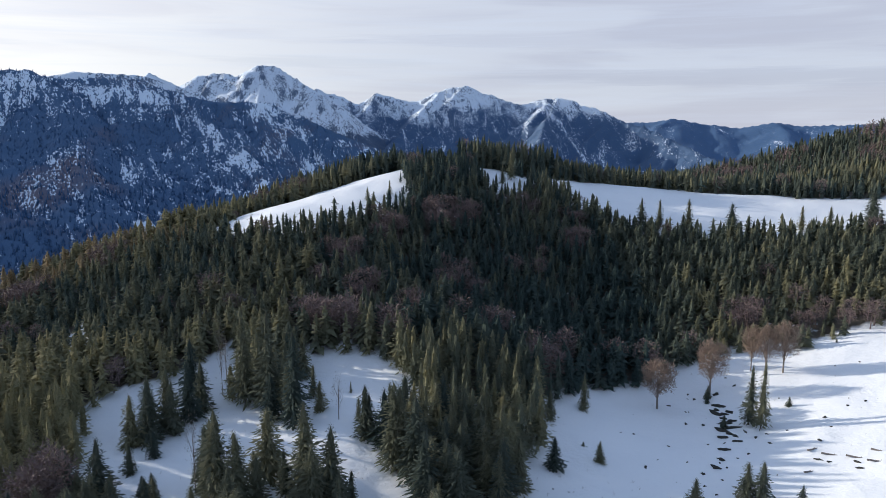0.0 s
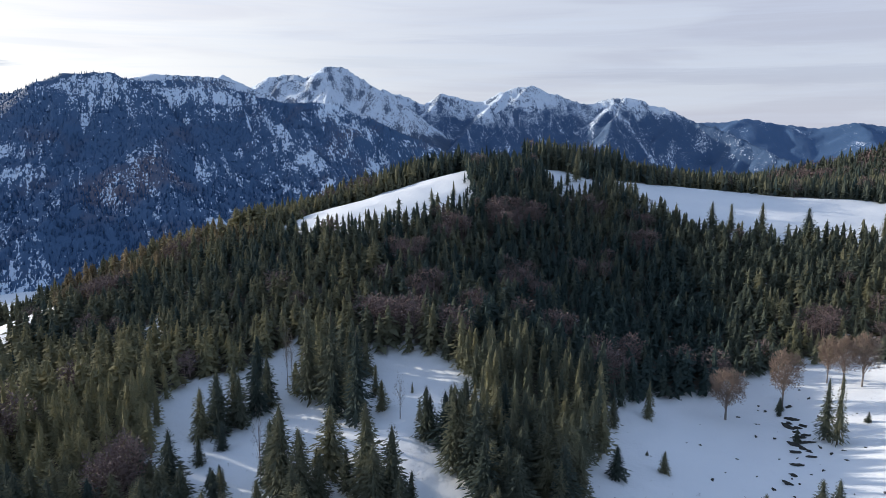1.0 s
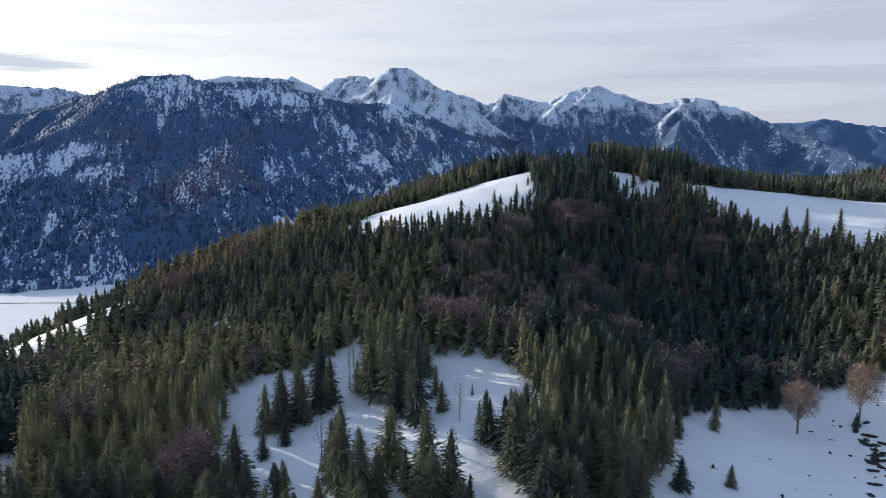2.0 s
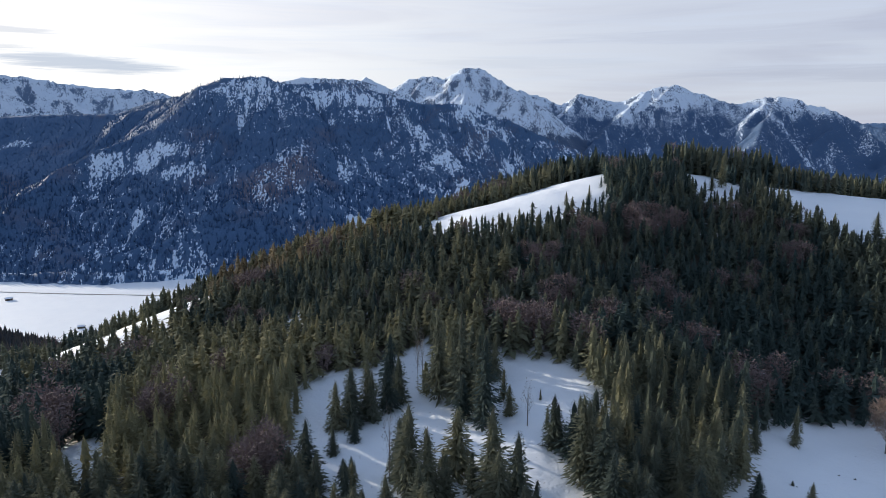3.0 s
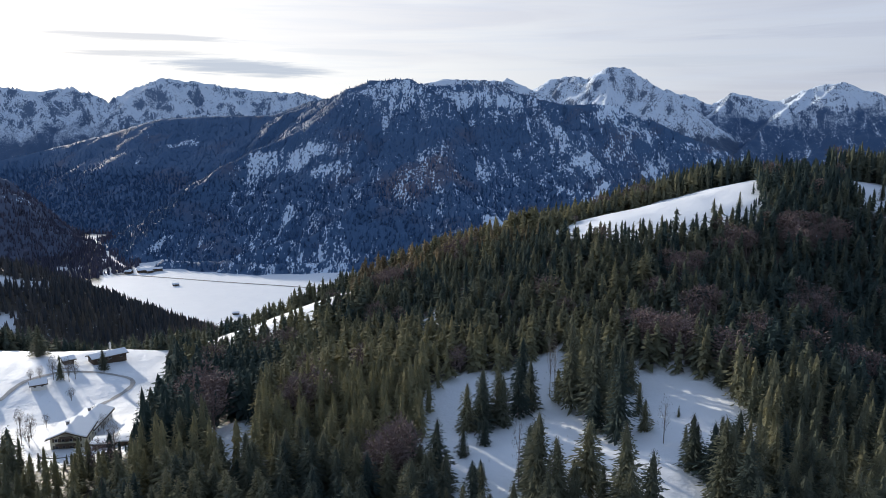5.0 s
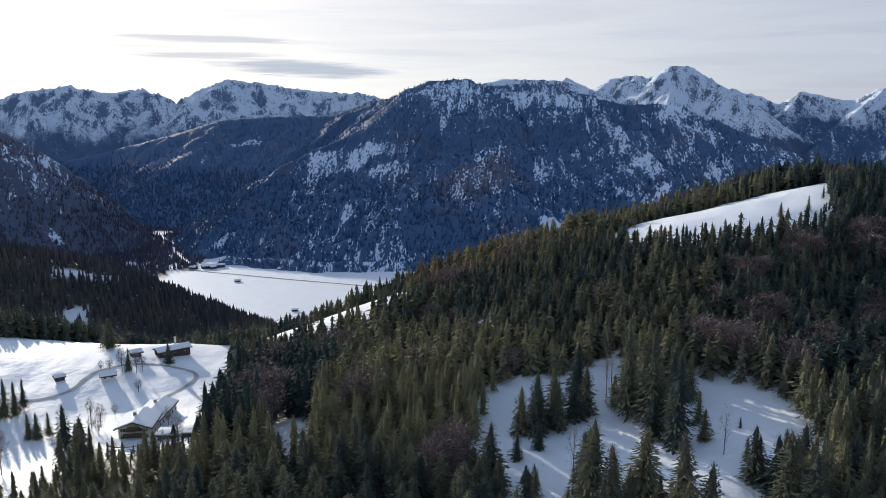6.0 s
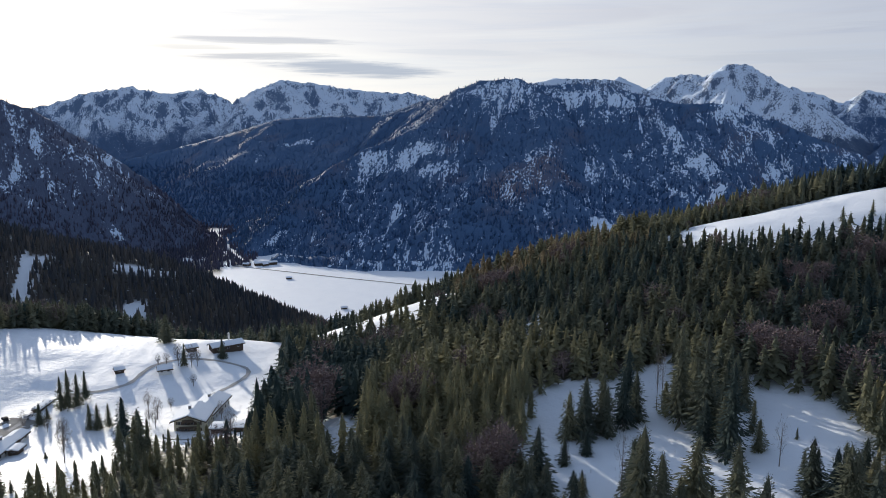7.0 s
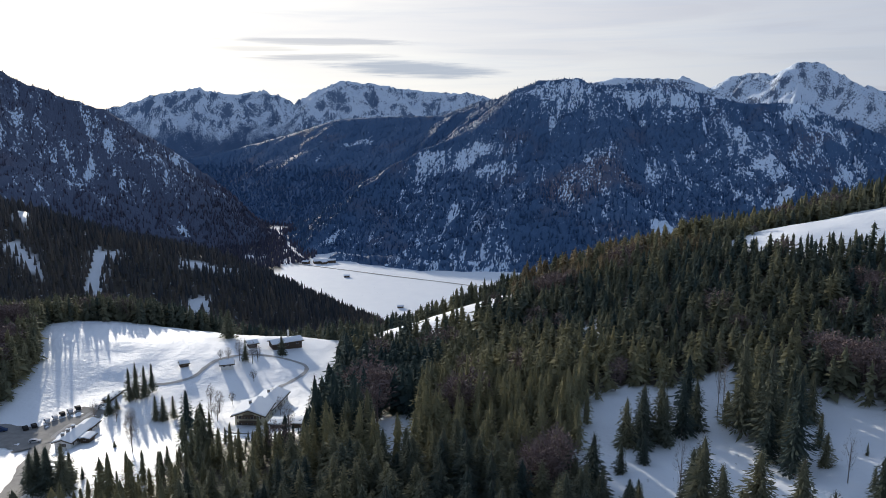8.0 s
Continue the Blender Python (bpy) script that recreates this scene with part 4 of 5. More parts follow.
def prism(points, y0, y1):
    """A solid with the outline points (x, z), from y0 to y1."""
    bm = bmesh.new()
    a = [bm.verts.new((x, y0, z)) for x, z in points]
    b = [bm.verts.new((x, y1, z)) for x, z in points]
    bm.faces.new(a)
    bm.faces.new(b[::-1])
    for i in range(len(a)):
        j = (i + 1) % len(a)
        bm.faces.new((a[j], a[i], b[i], b[j]))
    bmesh.ops.recalc_face_normals(bm, faces=bm.faces)
    return bm


def trunk_shape(wide, high, sides=7, bend=0.0):
    v, f = [], []
    for k, (h, w) in enumerate(((-0.04, 1.25), (0.03, 1.0), (0.4, 0.7), (0.8, 0.35), (1.0, 0.08))):
        for j in range(sides):
            a = 6.283 * j / sides
            v.append((w * wide * math.cos(a) + bend * h * h, w * wide * math.sin(a), h * high))
    for k in range(4):
        for j in range(sides):
            p, q = k * sides + j, k * sides + (j + 1) % sides
            f += [(p, q, q + sides), (p, q + sides, p + sides)]
    return np.array(v), np.array(f)


def spruce_master(seed, slim, label):
    """A single spruce one metre high, to be copied."""
    tree = thing("spruce_tree", label, "tree", "spruces on the hill")
    shaped("trunk", trunk_shape(0.013, 0.97), M_BARK, tree)
    shaped("crown", spruce_shape(seed, 1000, 2, slim, (12, 9)), M_SPRUCE_ONE, tree)
    return tree


def limb_tree(seed, limbs, twigs):
    """Trunk and twig crown of a leafless tree, as two shapes one metre high."""
    v, f = bare_shape(seed, limbs, twigs, 0.0040)
    return trunk_shape(0.014, 0.85, 7, 0.02), (v[15:], f[5:] - 15)


def bare_master(seed, label, limbs=70, twigs=4200, mat=None):
    tree = thing("bare_tree", label, "tree", "leafless trees on the snow")
    trunk, crown = limb_tree(seed, limbs, twigs)
    shaped("trunk", trunk, M_DEAD, tree)
    shaped("crown", crown, mat or M_TWIG, tree)
    return tree


def stand(master, x, y, high, wide, turn):
    """A copy of a one-metre tree at a place, scaled to its height."""
    ob = copy_thing(master, pose(x, y, float(land(x, y)) - 0.25, 0, 0, turn))
    ob.scale = (high * wide * 1.20, high * wide * 1.20, high)
    return ob


LONE_SPRUCES = [(-64, 219, 33, 0.75), (-55, 214, 31, 0.9), (-44, 200, 29, 0.8), (-52, 205, 15, 1), (-48, 234, 17, 0.9), (-42, 219, 11, 0.9), (-38, 208, 10, 1.1), (-22, 189, 16, 1.05), (-25, 199, 7, 0.9),
                (-13, 177, 24, 1), (-11, 176, 23, 0.8), (-7, 172, 23, 1), (-34, 164, 25, 1), (-27, 160, 22, 1.05), (-46, 174, 19, 1.15), (-40, 167, 12, 1)]
EDGE_SPRUCES = [(-21, 190, 13, 1), (-16, 186, 17, 1), (-12, 184, 19, 1), (-9, 188, 16, 1.1), (-5, 182, 21, 0.9), (-15, 193, 15, 1), (-11, 193, 18, 1), (-6, 190, 17, 1), (-2, 186, 20, 1), (0, 192, 19, 0.9), (2, 178, 18, 1), (6, 187, 19, 1), (10, 179, 15, 1.1),
                (-56, 164, 25, 0.9), (-52, 167, 17, 1.1), (-77, 169, 5.4, 1.2), (-74, 168, 6.7, 1.1), (-84, 227, 19, 1), (-77, 216, 17, 1), (-30, 220, 4, 0.8), (34, 213, 10, 1), (47, 225, 13, 0.7), (20, 172, 15, 1), (11, 169, 11, 1.1),
                (57, 248, 5, 1), (-86, 196, 19, 1), (-84, 205, 20, 0.9), (-90, 193, 16, 1), (-81, 201, 17, 0.9), (-79, 210, 19, 0.8), (-89, 203, 18, 1), (-61, 171, 17, 1), (-58, 166, 21, 0.9), (-50, 160, 20, 1), (-45, 160, 15, 1), (-49, 172, 9, 1), (-31, 156, 20, 1), (-22, 158, 12, 1), (-84, 178, 9, 1), (-81, 186, 8, 1)]
# the three at x 92 to 94, y 235 to 240 stand in for juniper bushes
BASIN_SPRUCES = [(45, 191, 6.7, 1.2), (31, 184, 9.3, 1.2), (100, 211, 22, 0.62), (98, 215, 20, 0.55), (64, 167, 8, 1.2), (78, 169, 10.5, 1.1), (81, 167, 11.5, 1.1), (88, 161, 6.6, 1.2), (114, 222, 3.7, 1.2), (42, 200, 1.8, 1.2), (93, 238, 3.5, 1.6), (92, 235, 2.6, 2), (94, 240, 4, 1.0), (150, 261, 1.8, 1.2), (90, 215, 5, 1.3)]
CREST_SPRUCES = [(115, 410, 18, 1), (126, 411, 17, 1), (141, 405, 19, 1.1), (166, 406, 16.5, 1.2), (203, 399, 15, 1), (219, 399, 13.5, 1), (255, 419, 22, 1), (46, 482, 20, 1), (39, 469, 13, 1), (58, 471, 15, 1), (68, 471, 15.5, 1), (-44, 414, 8, 1), (-32, 426, 9, 1)]
PLATEAU_SPRUCES = [(-219, 71, 13, 1.1), (-215, 74, 15, 1), (-222, 74, 14, 1), (-212, 77, 13, 1.1), (-224, 77, 12, 1.1), (-217, 79, 14, 1), (-228, 74, 11, 1.2), (-219, 82, 10, 1.1), (-284, 132.5, 14, 0.8), (-283, 135, 16, 0.75), (-282, 138, 14, 0.8), (-284, 142.5, 13, 0.85), (-260, 131, 10.5, 0.9), (-258, 133, 10.5, 0.85), (-256, 136.5, 10, 0.95), (-236, 131, 17, 0.9), (-278, 121, 9, 1.3), (-280, 125, 5.5, 1.3), (-317, 202, 15, 1.5), (-280, 208, 10, 1.2), (-218, 85, 4.6, 0.9), (-244, 107, 2.6, 1.2),
                   (-210, 122, 13, 0.9), (-214, 127, 13, 0.8), (-202, 113, 12, 0.9), (-283, 189, 11, 0.7)]
LONE_BARE = [(74, 233, 18.5, 1.25, 0), (95, 241, 21, 1.05, 0), (117, 247, 20, 0.75, 0), (114, 252, 18, 0.8, 0), (123, 246, 20, 0.95, 0), (-74, 227, 27, 0.28, 1), (-73, 229, 23, 0.25, 1), (-31, 200, 15, 0.62, 1), (-63, 168, 23, 0.4, 1),
             (-258, 120, 9.5, 0.9, 2), (-233, 108, 15, 0.7, 2), (-279, 190, 11, 0.8, 2), (-285, 187, 11, 0.8, 2), (-279, 193, 9, 0.9, 2), (-248, 152, 9.7, 0.9, 2), (-256, 153, 9.8, 0.8, 2), (-264, 180, 6, 1.2, 2), (-278, 115, 8, 0.9, 2), (-288, 183, 7, 1.0, 2), (-290, 180, 6, 1.0, 2), (-243, 140, 9, 0.8, 2), (-240, 146, 8, 0.9, 2), (-246, 147, 7, 1, 2), (-270, 120, 6, 1, 2), (-251, 160, 6, 1, 2), (-239, 172, 7, 1, 2), (-225, 165, 8, 0.9, 2), (-200, 150, 11, 0.9, 2), (-196, 158, 12, 0.8, 2), (-207, 168, 10, 0.9, 2)]


def plant_single():
    rng = random.Random(3)
    labels = ("tall dark green spruce standing in snow", "slender olive green spruce standing in snow", "broad dark spruce with drooping boughs", "dense green spruce at the forest edge")
    masters = [spruce_master(100 + i, s, labels[i]) for i, s in enumerate((1.0, 0.85, 1.15, 1.0))]
    bare = [bare_master(200, "leafless reddish beech with a rounded crown", mat=M_TAN_TWIG), bare_master(201, "tall thin grey dead tree", 24, 160, M_DEAD), bare_master(202, "small bare garden tree beside the farm", 46, 1100, M_DEAD)]
    for x, y, h, w in [(a, b, c, d * 1.03) for a, b, c, d in LONE_SPRUCES + EDGE_SPRUCES] + BASIN_SPRUCES + CREST_SPRUCES + PLATEAU_SPRUCES:
        stand(masters[rng.randrange(4)], x, y, h * 1.06, w, rng.uniform(0, 360))
        LONE.append((x, y))
    for x, y, h, w, kind in LONE_BARE:
        stand(bare[kind], x, y, h, w, rng.uniform(0, 360))
        LONE.append((x, y))
    for x, y, h, w in zip(*plant_hill()):
        stand(masters[rng.randrange(4)], float(x), float(y), float(h), float(w) * 0.9, rng.uniform(0, 360))
    for m in masters + bare:
        for o in list(m.children_recursive) + [m]:
            bpy.data.objects.remove(o)


plant_single()


def tufts():
    """Twigs and young growth that stick out of the snow."""
    rng = np.random.default_rng(12)
    x, y = scatter(5.5, lambda a, b: is_open(a, b) & (a > -185) & in_sector(a, b, 140, 330) & (fbm(a, b, 30, 2, 51) + 0.5 * fbm(a, b, 4, 1, 52) > 0.22), -330, 235, 40, 280, 13)
    h = rng.uniform(0.5, 1.5, len(x))
    forest("snow_shrubs", "small dark twigs and shrubs poking out of the snow", [bare_shape(s, 5, 34, 0.03) for s in (61, 62, 63)], x, y, land(x, y) - 0.35 * h, h, rng.uniform(1.0, 2.2, len(x)), rng.uniform(0, 1, len(x)), M_DEAD, "shrubs", 14)


tufts()


# ---- farm and inn on the plateau ----
def window(parent, x, y, z, wide, high, way, shutters=True):
    """A window in a wall whose face looks along way: '-x', '+y' or '-y'."""
    def slab(name, a0, a1, z0, z1, d0, d1, mat, under, label=""):
        if way == "-x":
            bm = boxed(x - d1, x - d0, y + a0, y + a1, z + z0, z + z1)
        elif way == "+y":
            bm = boxed(x + a0, x + a1, y + d0, y + d1, z + z0, z + z1)
        else:
            bm = boxed(x + a0, x + a1, y - d1, y - d0, z + z0, z + z1)
        return part(name, bm, mat, under, label)
    w = slab("window", -wide / 2, wide / 2, 0, high, -0.05, 0.05, M_WHITE, parent, "white framed window")
    slab("pane", -wide / 2 + 0.1, wide / 2 - 0.1, 0.1, high - 0.1, 0.052, 0.07, M_GLASS, w, "dark glass")
    if shutters:
        slab("shutter", -wide - 0.05, -wide / 2 - 0.03, 0, high, 0.01, 0.06, M_TIMBER, parent, "dark wooden shutter")
        slab("shutter", wide / 2 + 0.03, wide + 0.05, 0, high, 0.01, 0.06, M_TIMBER, parent, "dark wooden shutter")


def gabled(name, label, x, y, turn, long, wide, eaves, pitch, wall_mat, floors=1, per_floor=3, sides=4, chimneys=0, over=0.9, dig=1.5, balcony=False, z=None):
    """A house with its ridge along local x, front gable at -x, under a snowy saddle roof."""
    zz = float(land(x, y)) if z is None else z
    house = thing(name, label, "house", "", (x, y, zz), turn)
    half, rise = wide / 2, wide / 2 * math.tan(radians(pitch))
    bm = prism([(-half, -dig), (half, -dig), (half, eaves), (0, eaves + rise), (-half, eaves)], 0, long)
    bmesh.ops.rotate(bm, verts=bm.verts, cent=(0, 0, 0), matrix=Matrix.Rotation(radians(-90), 3, "Z"))
    part("wall", bm, wall_mat, house)
    c, t = math.cos(radians(pitch)), math.tan(radians(pitch))
    for nm, lift, thick, mat, grow, lab in (("roof", 0.02, 0.28, M_TIMBER, over, "dark timber roof"), ("roof_snow", 0.31, 0.45, M_SNOW, over - 0.12, "thick smooth snow on the roof")):
        e = half + grow
        low = eaves - grow * t + lift
        top = eaves + rise + lift
        bm = prism([(-e, low), (0, top), (e, low), (e, low + thick), (0, top + thick * 1.05), (-e, low + thick)], -grow, long + grow)
        bmesh.ops.rotate(bm, verts=bm.verts, cent=(0, 0, 0), matrix=Matrix.Rotation(radians(-90), 3, "Z"))
        if nm == "roof_snow":
            bmesh.ops.bevel(bm, geom=[q for q in bm.edges if q.calc_length() > 1.0], offset=0.14, segments=2, affect="EDGES")
        part(nm, bm, mat, house, lab)
    step = eaves / max(floors, 1)
    for k in range(floors):
        zw = step * k + 0.9
        for i in range(per_floor):
            window(house, 0, (i + 0.5) / per_floor * wide * 0.86 - wide * 0.43, zw, 1.1, 1.3, "-x")
        for i in range(sides):
            xs = (i + 0.5) / sides * long
            window(house, xs, half, zw, 1.1, 1.3, "+y", False)
            window(house, xs, -half, zw, 1.1, 1.3, "-y", False)
    if balcony:
        for k in range(1, floors + 1):
            zb = step * k - 0.1
            b = part("balcony", boxed(-1.5, 0, -half * (0.62 if k < floors else 0.36), half * (0.62 if k < floors else 0.36), zb, zb + 0.18), M_TIMBER, house, "dark wooden balcony")
            reach = half * (0.62 if k < floors else 0.36)
            part("balustrade", boxed(-1.5, -1.4, -reach, reach, zb + 0.18, zb + 0.95), M_TIMBER, b)
    for i in range(chimneys):
        xs = (i + 0.7) / (chimneys + 0.4) * long
        ch = part("chimney", boxed(xs - 0.45, xs + 0.45, -0.45 + 1.2, 0.45 + 1.2, eaves + rise - 1.2, eaves + rise + 1.5), M_STONE, house, "grey masonry chimney")
        part("chimney_cap", boxed(xs - 0.6, xs + 0.6, 0.6, 1.8, eaves + rise + 1.504, eaves + rise + 1.75, bevel=0.06), M_SNOW, ch)
    return house


# an axis of 128 degrees: the ridges run up the plateau
inn = gabled("inn", "cream plastered alpine inn with dark balconies and snowy roof", -223, 149, 128, 12, 11, 5.0, 20, M_RENDER, 2, 4, 3, 1, 1.3, 3.0, True)
gabled("inn_wing", "long wing of the inn with windows and a snowy roof", -230, 158.5, 122, 19, 10, 3.8, 17, M_WHITE, 1, 3, 6, 2, 0.9, 3.0)
gabled("guest_house", "long low whitewashed building with chimneys and snowy roof", -259.5, 95.5, 128, 12, 6.0, 2.6, 18, M_WHITE, 1, 1, 4, 3, 0.8)
gabled("guest_house", "low whitewashed annex with a snowy roof", -267.5, 105.5, 128, 8, 5.2, 2.3, 18, M_WHITE, 1, 2, 2, 0, 0.7)
gabled("porch_shed", "low dark timber lean shed with snow on top", -258, 102.5, 128, 4, 3.2, 1.6, 10, M_TIMBER, 1, 1, 1)
gabled("barn", "long dark timber barn with a snowy roof", -290, 209, 72, 15, 6.5, 2.4, 18, M_TIMBER, 1, 1, 3, 0, 0.9)
gabled("shed", "small timber shed beside the barn", -297, 200, 72, 4.2, 4.2, 1.8, 20, M_TIMBER, 1, 1, 1)
gabled("hut", "small timber hut half buried in snow", -297, 163, 70, 3.6, 3.0, 1.5, 22, M_TIMBER, 1, 1, 1, over=0.6)
gabled("cottage", "small plastered cottage with dark gable and snowy roof", -284, 176, 60, 5.6, 4.4, 2.0, 25, M_WHITE, 1, 2, 2, over=0.7)
gabled("garage", "flat snow covered garage beside the inn", -214, 153, 35, 7, 5, 2.2, 6, M_TIMBER, 1, 1, 1)
gabled("garage", "flat snow covered garage beside the inn", -205, 157, 35, 7, 5, 2.2, 6, M_TIMBER, 1, 1, 1)
gabled("carport", "long open dark timber carport by the road", -289, 125, 125, 9, 2.8, 1.1, 10, M_TIMBER, 1, 2, 3, over=0.5)


def terrace():
    t = thing("terrace", "grey curved retaining wall below the inn", "terrace", "", (-221.5, 147, float(land(-222, 146)) - 1.0), 128)
    bm = bmesh.new()
    n_seg = 14
    rings = []
    for k in range(n_seg + 1):
        a = math.pi / 2 + math.pi * k / n_seg
        rings.append([bm.verts.new((5.5 * math.cos(a) - 1, 8.5 * math.sin(a), -1)), bm.verts.new((5.5 * math.cos(a) - 1, 8.5 * math.sin(a), 2.2)), bm.verts.new((5.1 * math.cos(a) - 1, 8.1 * math.sin(a), 2.2)), bm.verts.new((5.1 * math.cos(a) - 1, 8.1 * math.sin(a), -1))])
    for p, q in zip(rings, rings[1:]):
        for i in range(4):
            bm.faces.new((p[i], q[i], q[(i + 1) % 4], p[(i + 1) % 4]))
    bmesh.ops.recalc_face_normals(bm, faces=bm.faces)
    part("wall", bm, M_STONE, t)
    bm = bmesh.new()
    bmesh.ops.create_circle(bm, cap_ends=True, radius=1, segments=32, matrix=Matrix.LocRotScale((-0.8, 0, 1.5), None, (5.0, 8.0, 1)))
    part("snow_cover", bm, M_SNOW, t, "snow on the terrace")


terrace()


def mast():
    m = thing("silo", "slim white silo behind the barn", "silo", "", (-293, 222, float(land(-293, 222)) - 0.3))
    for nm, r0, r1, z0, z1 in (("shaft", 0.55, 0.5, 0, 6.4), ("cap", 0.62, 0.2, 6.404, 7.0)):
        bm = bmesh.new()
        bmesh.ops.create_cone(bm, cap_ends=True, segments=16, radius1=r0, radius2=r1, depth=z1 - z0, matrix=Matrix.Translation((0, 0, (z0 + z1) / 2)))
        part(nm, bm, M_WHITE, m)


mast()


def ribbon(name, label, line, wide, mat, lift=0.14, category="road"):
    """A strip that follows the ground along a smoothed line."""
    pts = [Vector((*p, 0)) for p in line]
    for _ in range(3):
        pts = [pts[0]] + [q for a, b in zip(pts, pts[1:]) for q in (a * 0.75 + b * 0.25, a * 0.25 + b * 0.75)] + [pts[-1]]
    left, mid, right = [], [], []
    for i, p in enumerate(pts):
        d = (pts[min(i + 1, len(pts) - 1)] - pts[max(i - 1, 0)]).normalized()
        s = Vector((-d.y, d.x, 0)) * wide / 2 * (1 + 0.12 * math.sin(i * 0.9) + 0.08 * math.sin(i * 2.3))
        left.append(p + s), mid.append(p), right.append(p - s)
    every = np.array([(q.x, q.y) for q in left + mid + right])
    z = land(every[:, 0], every[:, 1]) + lift
    n_pt = len(pts)
    a = np.arange(n_pt - 1)
    faces = np.r_[np.c_[a + n_pt, a + n_pt + 1, a + 1, a], np.c_[a + 2 * n_pt, a + 2 * n_pt + 1, a + n_pt + 1, a + n_pt]]
    return tagged(new(name, mesh_from(name, np.c_[every, z], faces, mat)), label, category, kind="structure")


ribbon("road", "wet grey farm road cleared of snow", [(-195, 45), (-216, 63), (-240, 77), (-262, 89), (-277, 98), (-281, 107), (-285, 118), (-292, 126), (-296, 137), (-290, 147), (-285, 153), (-283, 162), (-288, 170), (-292, 178), (-291, 188), (-287, 198), (-278, 205), (-266, 209), (-259, 207), (-255, 201), (-253, 192), (-250, 180)], 1.9, M_LANE)
ribbon("lower_road", "wide wet grey road with slush below the farm", [(-190, 38), (-216, 62), (-240, 76), (-262, 88), (-282, 97)], 6.5, M_ASPHALT, 0.18)
ribbon("road_junction", "wet grey asphalt where the roads meet", [(-322, 66), (-304, 82), (-288, 90), (-272, 91)], 15, M_ASPHALT, 0.22)
ribbon("parking_area", "wide wet grey parking area with slush", [(-310, 70), (-294, 86), (-284, 98), (-284, 112), (-287, 120)], 13, M_ASPHALT, 0.10)
ribbon("valley_road", "thin dark road across the snowy valley floor", [(-1387, 1079), (-1249, 1104), (-1090, 1130), (-979, 1155), (-820, 1180)], 5, M_ASPHALT, 0.5)
ribbon("valley_track", "pale snowy track up the side valley", [(-1352, 1112), (-1430, 1140), (-1514, 1183), (-1610, 1235), (-1698, 1303), (-1790, 1345), (-1900, 1410)], 5, M_SNOW, 0.5)


def car(x, y, turn, paint, label, long=4.3, high=1.45):
    c = thing("car", label, "car", "cars in the parking area", (x, y, float(land(x, y)) + 0.1), turn)
    h = long / 2
    bm = prism([(-h, 0.3), (h, 0.3), (h, 0.75), (h * 0.85, 0.85), (h * 0.45, high * 0.64), (h * 0.12, high), (-h * 0.7, high), (-h * 0.95, high * 0.64), (-h, 0.8)], -0.85, 0.85)
    bmesh.ops.bevel(bm, geom=bm.edges[:], offset=0.07, segments=1, affect="EDGES")
    body = part("body", bm, paint, c)
    part("windows", prism([(h * 0.36, high * 0.66), (h * 0.1, high * 0.94), (-h * 0.66, high * 0.94), (-h * 0.86, high * 0.66)], -0.87, 0.87), M_GLASS, body, "dark side windows")
    for sx in (-h * 0.62, h * 0.62):
        for sy in (-0.78, 0.78):
            bm = bmesh.new()
            bmesh.ops.create_cone(bm, cap_ends=True, segments=14, radius1=0.32, radius2=0.32, depth=0.2, matrix=Matrix.Translation((sx, sy, 0.32)) @ Matrix.Rotation(radians(90), 4, "X"))
            part("wheel", bm, M_TYRE, c, "black tyre")
    return c


for cx, cy, paint, text in ((-292.5, 98, M_DARK_CAR, "black"), (-292.5, 94.8, M_DARK_CAR, "black"), (-293, 103, M_LIGHT_CAR, "silver"), (-293, 106, M_LIGHT_CAR, "silver"), (-293.4, 109, M_DARK_CAR, "black"), (-293.4, 112, M_LIGHT_CAR, "silver"), (-293, 115, M_DARK_CAR, "black")):
    car(cx, cy, 170, paint, text + " parked car beside the snow bank")
car(-277, 92.5, 60, M_LIGHT_CAR, "silver car standing on the wet road")
car(-287, 121, 120, M_LIGHT_CAR, "silver car parked by the roadside")
car(-297, 87, 65, M_BLUE_CAR, "dark blue van parked by the snow bank", 6.2, 2.4)


# ---- basin: rocks, dead branches, young shrubs ----
def rock(x, y, size, seed, mat=None, name="rock", label="dark weathered rock showing through the snow", cat="rock"):
    bm = bmesh.new()
    bmesh.ops.create_icosphere(bm, subdivisions=2, radius=1)
    for v in bm.verts:
        k = 1 + 0.9 * noise.noise(v.co * 1.1 + Vector((seed * 3.1, seed, 0))) + 0.5 * noise.noise(v.co * 2.9 + Vector((seed, 0, seed * 2.3)))
        v.co = Vector((v.co.x * k * size, v.co.y * k * size * 0.42, v.co.z * k * size * 0.34))
    me = bpy.data.meshes.new(name)
    bm.to_mesh(me)
    bm.free()
    me.materials.append(mat or M_ROCK)
    ob = new(name, me)
    ob.matrix_basis = pose(x, y, float(land(x, y)) - 0.05, 0, 0, (seed * 67) % 180 - 40)
    return tagged(ob, label, cat, "rocks in the snowy basin")


M_ROCK = bark_like("dark_rock", rgb(0.022, 0.024, 0.022), rgb(0.075, 0.075, 0.07), 1.0)
for i, (x, y, s) in enumerate(((97, 240, 2.0), (95, 210, 1.2), (100, 206, 1.0), (86, 204, 0.9), (83, 230, 0.8), (64, 227, 0.5), (62, 244, 0.6), (43, 200, 0.5), (56, 211, 0.5), (29, 174, 0.6), (33, 173, 0.5), (131, 218, 0.6), (117, 202, 0.7))):
    rock(x, y, s * 0.8, i + 1)
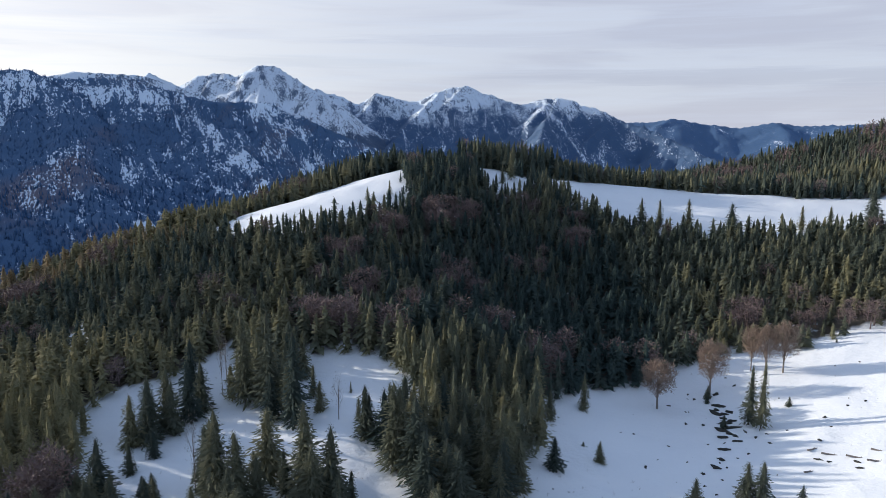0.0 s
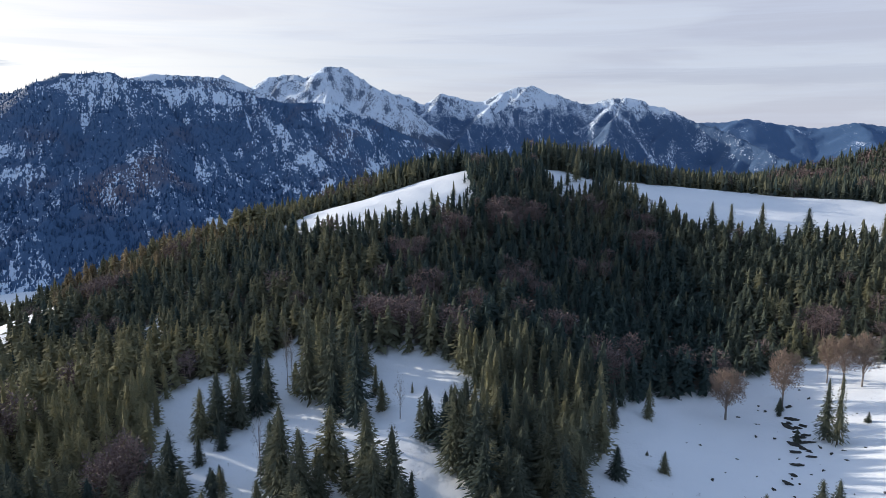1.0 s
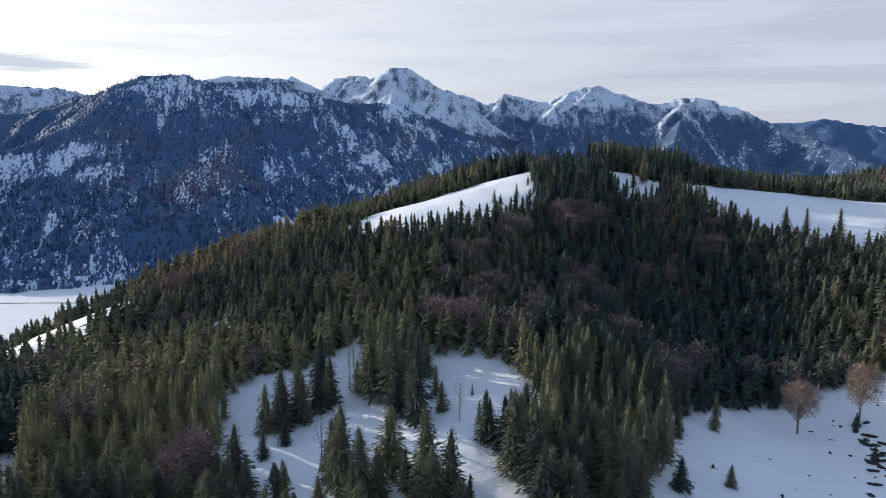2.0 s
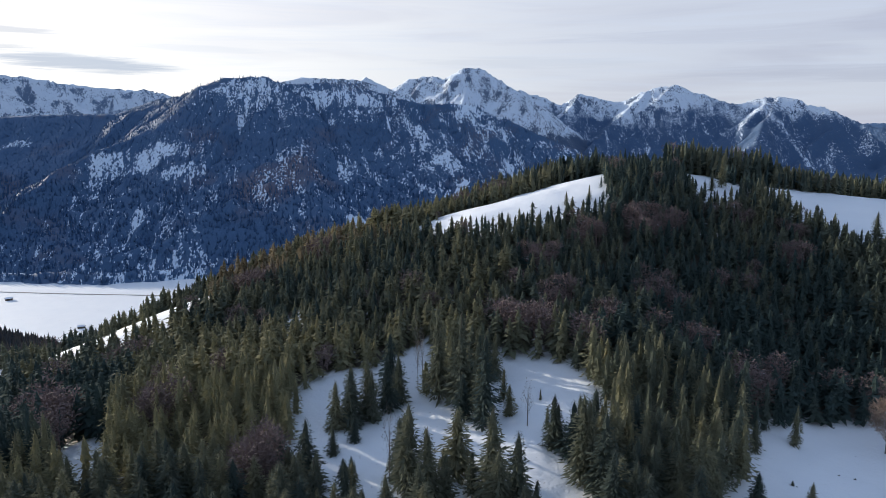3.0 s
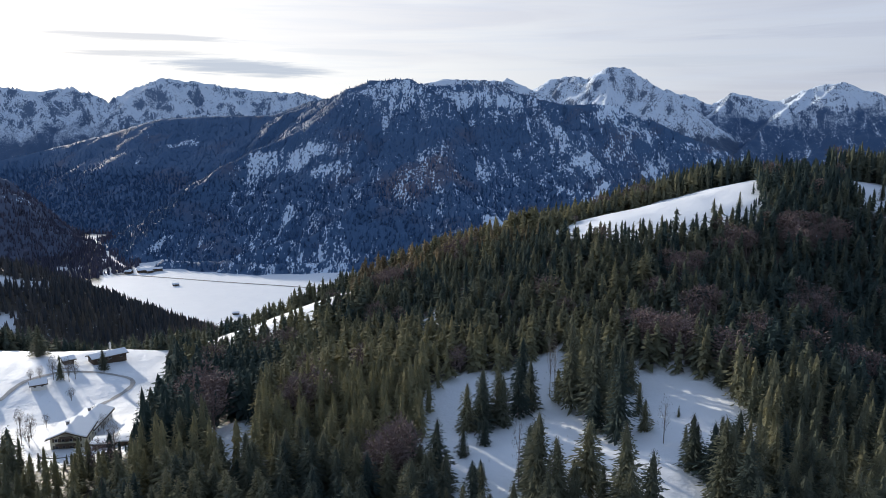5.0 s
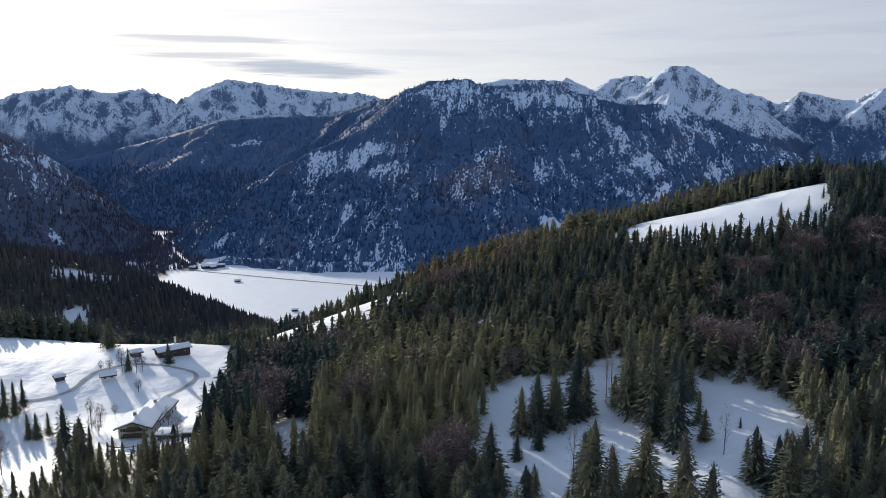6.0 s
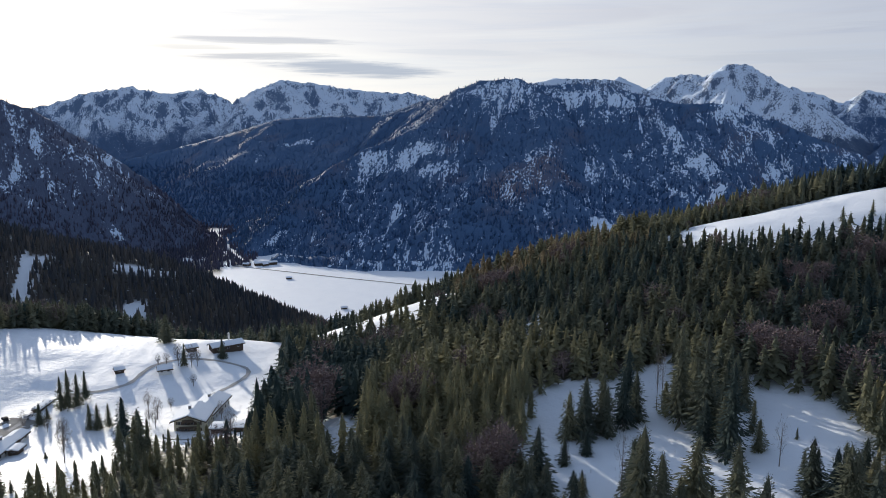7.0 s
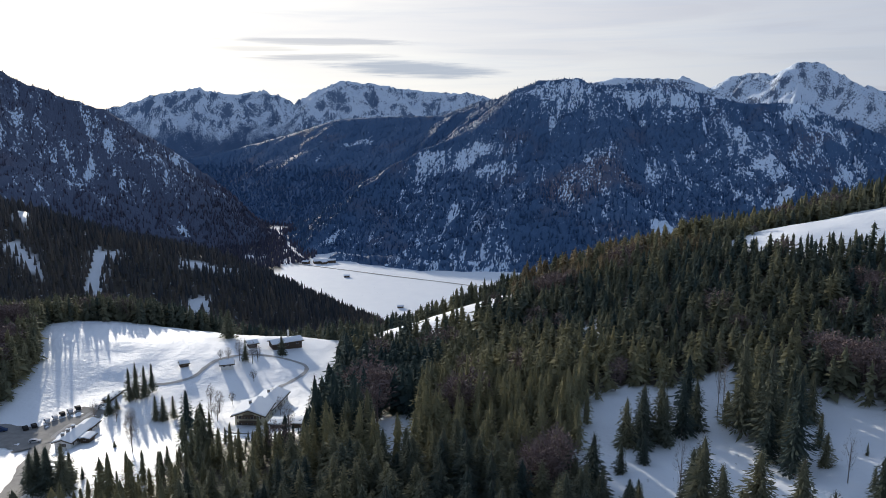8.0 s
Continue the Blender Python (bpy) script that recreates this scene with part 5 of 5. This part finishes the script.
# a broken rock ledge, slab behind slab down the slope
LEDGE = [(94, 232), (96, 231), (92, 226), (94, 225), (92, 218), (96, 226), (93, 214), (89, 213), (91, 215), (87, 208), (91, 208), (90, 204), (84, 199), (81, 194), (78, 189), (93, 222), (93, 229), (94, 219), (90, 210), (105, 186), (107, 184), (113, 181), (112, 178)]
for i, (x, y) in enumerate(LEDGE):
    slab = rock(x, y, 1.0, i + 40, label="long dark rock slab of a broken ledge in the snow")
    long = (1.9 if i < 9 else 1.35) * (0.75 + 0.5 * ((i * 7) % 5) / 4)
    slab.matrix_basis = pose(x, y, float(land(x, y)) + 0.1, 0, 12 * math.sin(i), -28 + 24 * math.sin(i * 2.3))
    slab.scale = (long, 1.1 + 0.5 * math.sin(i), 1.7) if i < 19 else (long * 0.7, 0.6, 1.0)
SPECKS = [(84, 230), (79, 236), (88, 243), (87, 240), (89, 239), (85, 219), (69, 204), (63, 195), (58, 190), (60, 211), (71, 193), (73, 186), (71, 179), (77, 182), (86, 194), (90, 196), (80, 192), (104, 250), (105, 244), (103, 231), (106, 206), (92, 182), (110, 195), (128, 213), (140, 243), (119, 209), (134, 214), (148, 242), (114, 229), (96, 205), (98, 200), (81, 204), (80, 221), (72, 173), (81, 189)]
for i, (x, y) in enumerate(SPECKS):
    rock(x, y, 0.38 + 0.3 * ((i * 5) % 7) / 6, i + 80, label="small dark stone poking out of the snow").scale = (1, 1.6, 1.8)
for i, (x, y, s, a) in enumerate(((106, 191, 2.4, 20), (109, 187, 3.0, -25), (114, 183, 3.4, -30), (117, 179, 3.0, -20), (100, 181, 1.8, 10), (120, 184, 2.0, -35))):
    log = thing("log", "weathered fallen log lying in the snow", "log", "logs in the basin", (x, y, float(land(x, y)) + 0.12), a)
    bm = bmesh.new()
    bmesh.ops.create_cone(bm, cap_ends=True, segments=9, radius1=0.28, radius2=0.16, depth=s * 1.6, matrix=Matrix.Rotation(radians(90), 4, "Y"))
    part("stem", bm, M_DEAD, log)
    bm = bmesh.new()
    bmesh.ops.create_cone(bm, cap_ends=True, segments=6, radius1=0.08, radius2=0.03, depth=s * 0.5, matrix=Matrix.Translation((s * 0.3, 0.2, 0.2)) @ Matrix.Rotation(radians(50), 4, "X"))
    part("branch", bm, M_DEAD, log)


# ---- valley floor: farm and field huts ----
for x, y, turn, long, wide, h in ((-1352, 1112, 60, 34, 14, 6), (-1338, 1136, 55, 26, 13, 6), (-1372, 1096, 20, 16, 11, 5), (-1330, 1118, 80, 14, 10, 5)):
    gabled("farmhouse", "far farm building with a snowy roof on the valley floor", x, y, turn, long, wide, h, 22, M_TIMBER, 1, 3, 5)
gabled("field_barn", "lonely dark hay barn on the snowy valley floor", -1174, 1051, 50, 12, 8, 3.5, 22, M_TIMBER, 1, 1, 2)
gabled("field_barn", "small dark hay barn at the wood edge", -898, 935, 40, 11, 7, 3.2, 22, M_TIMBER, 1, 1, 2)
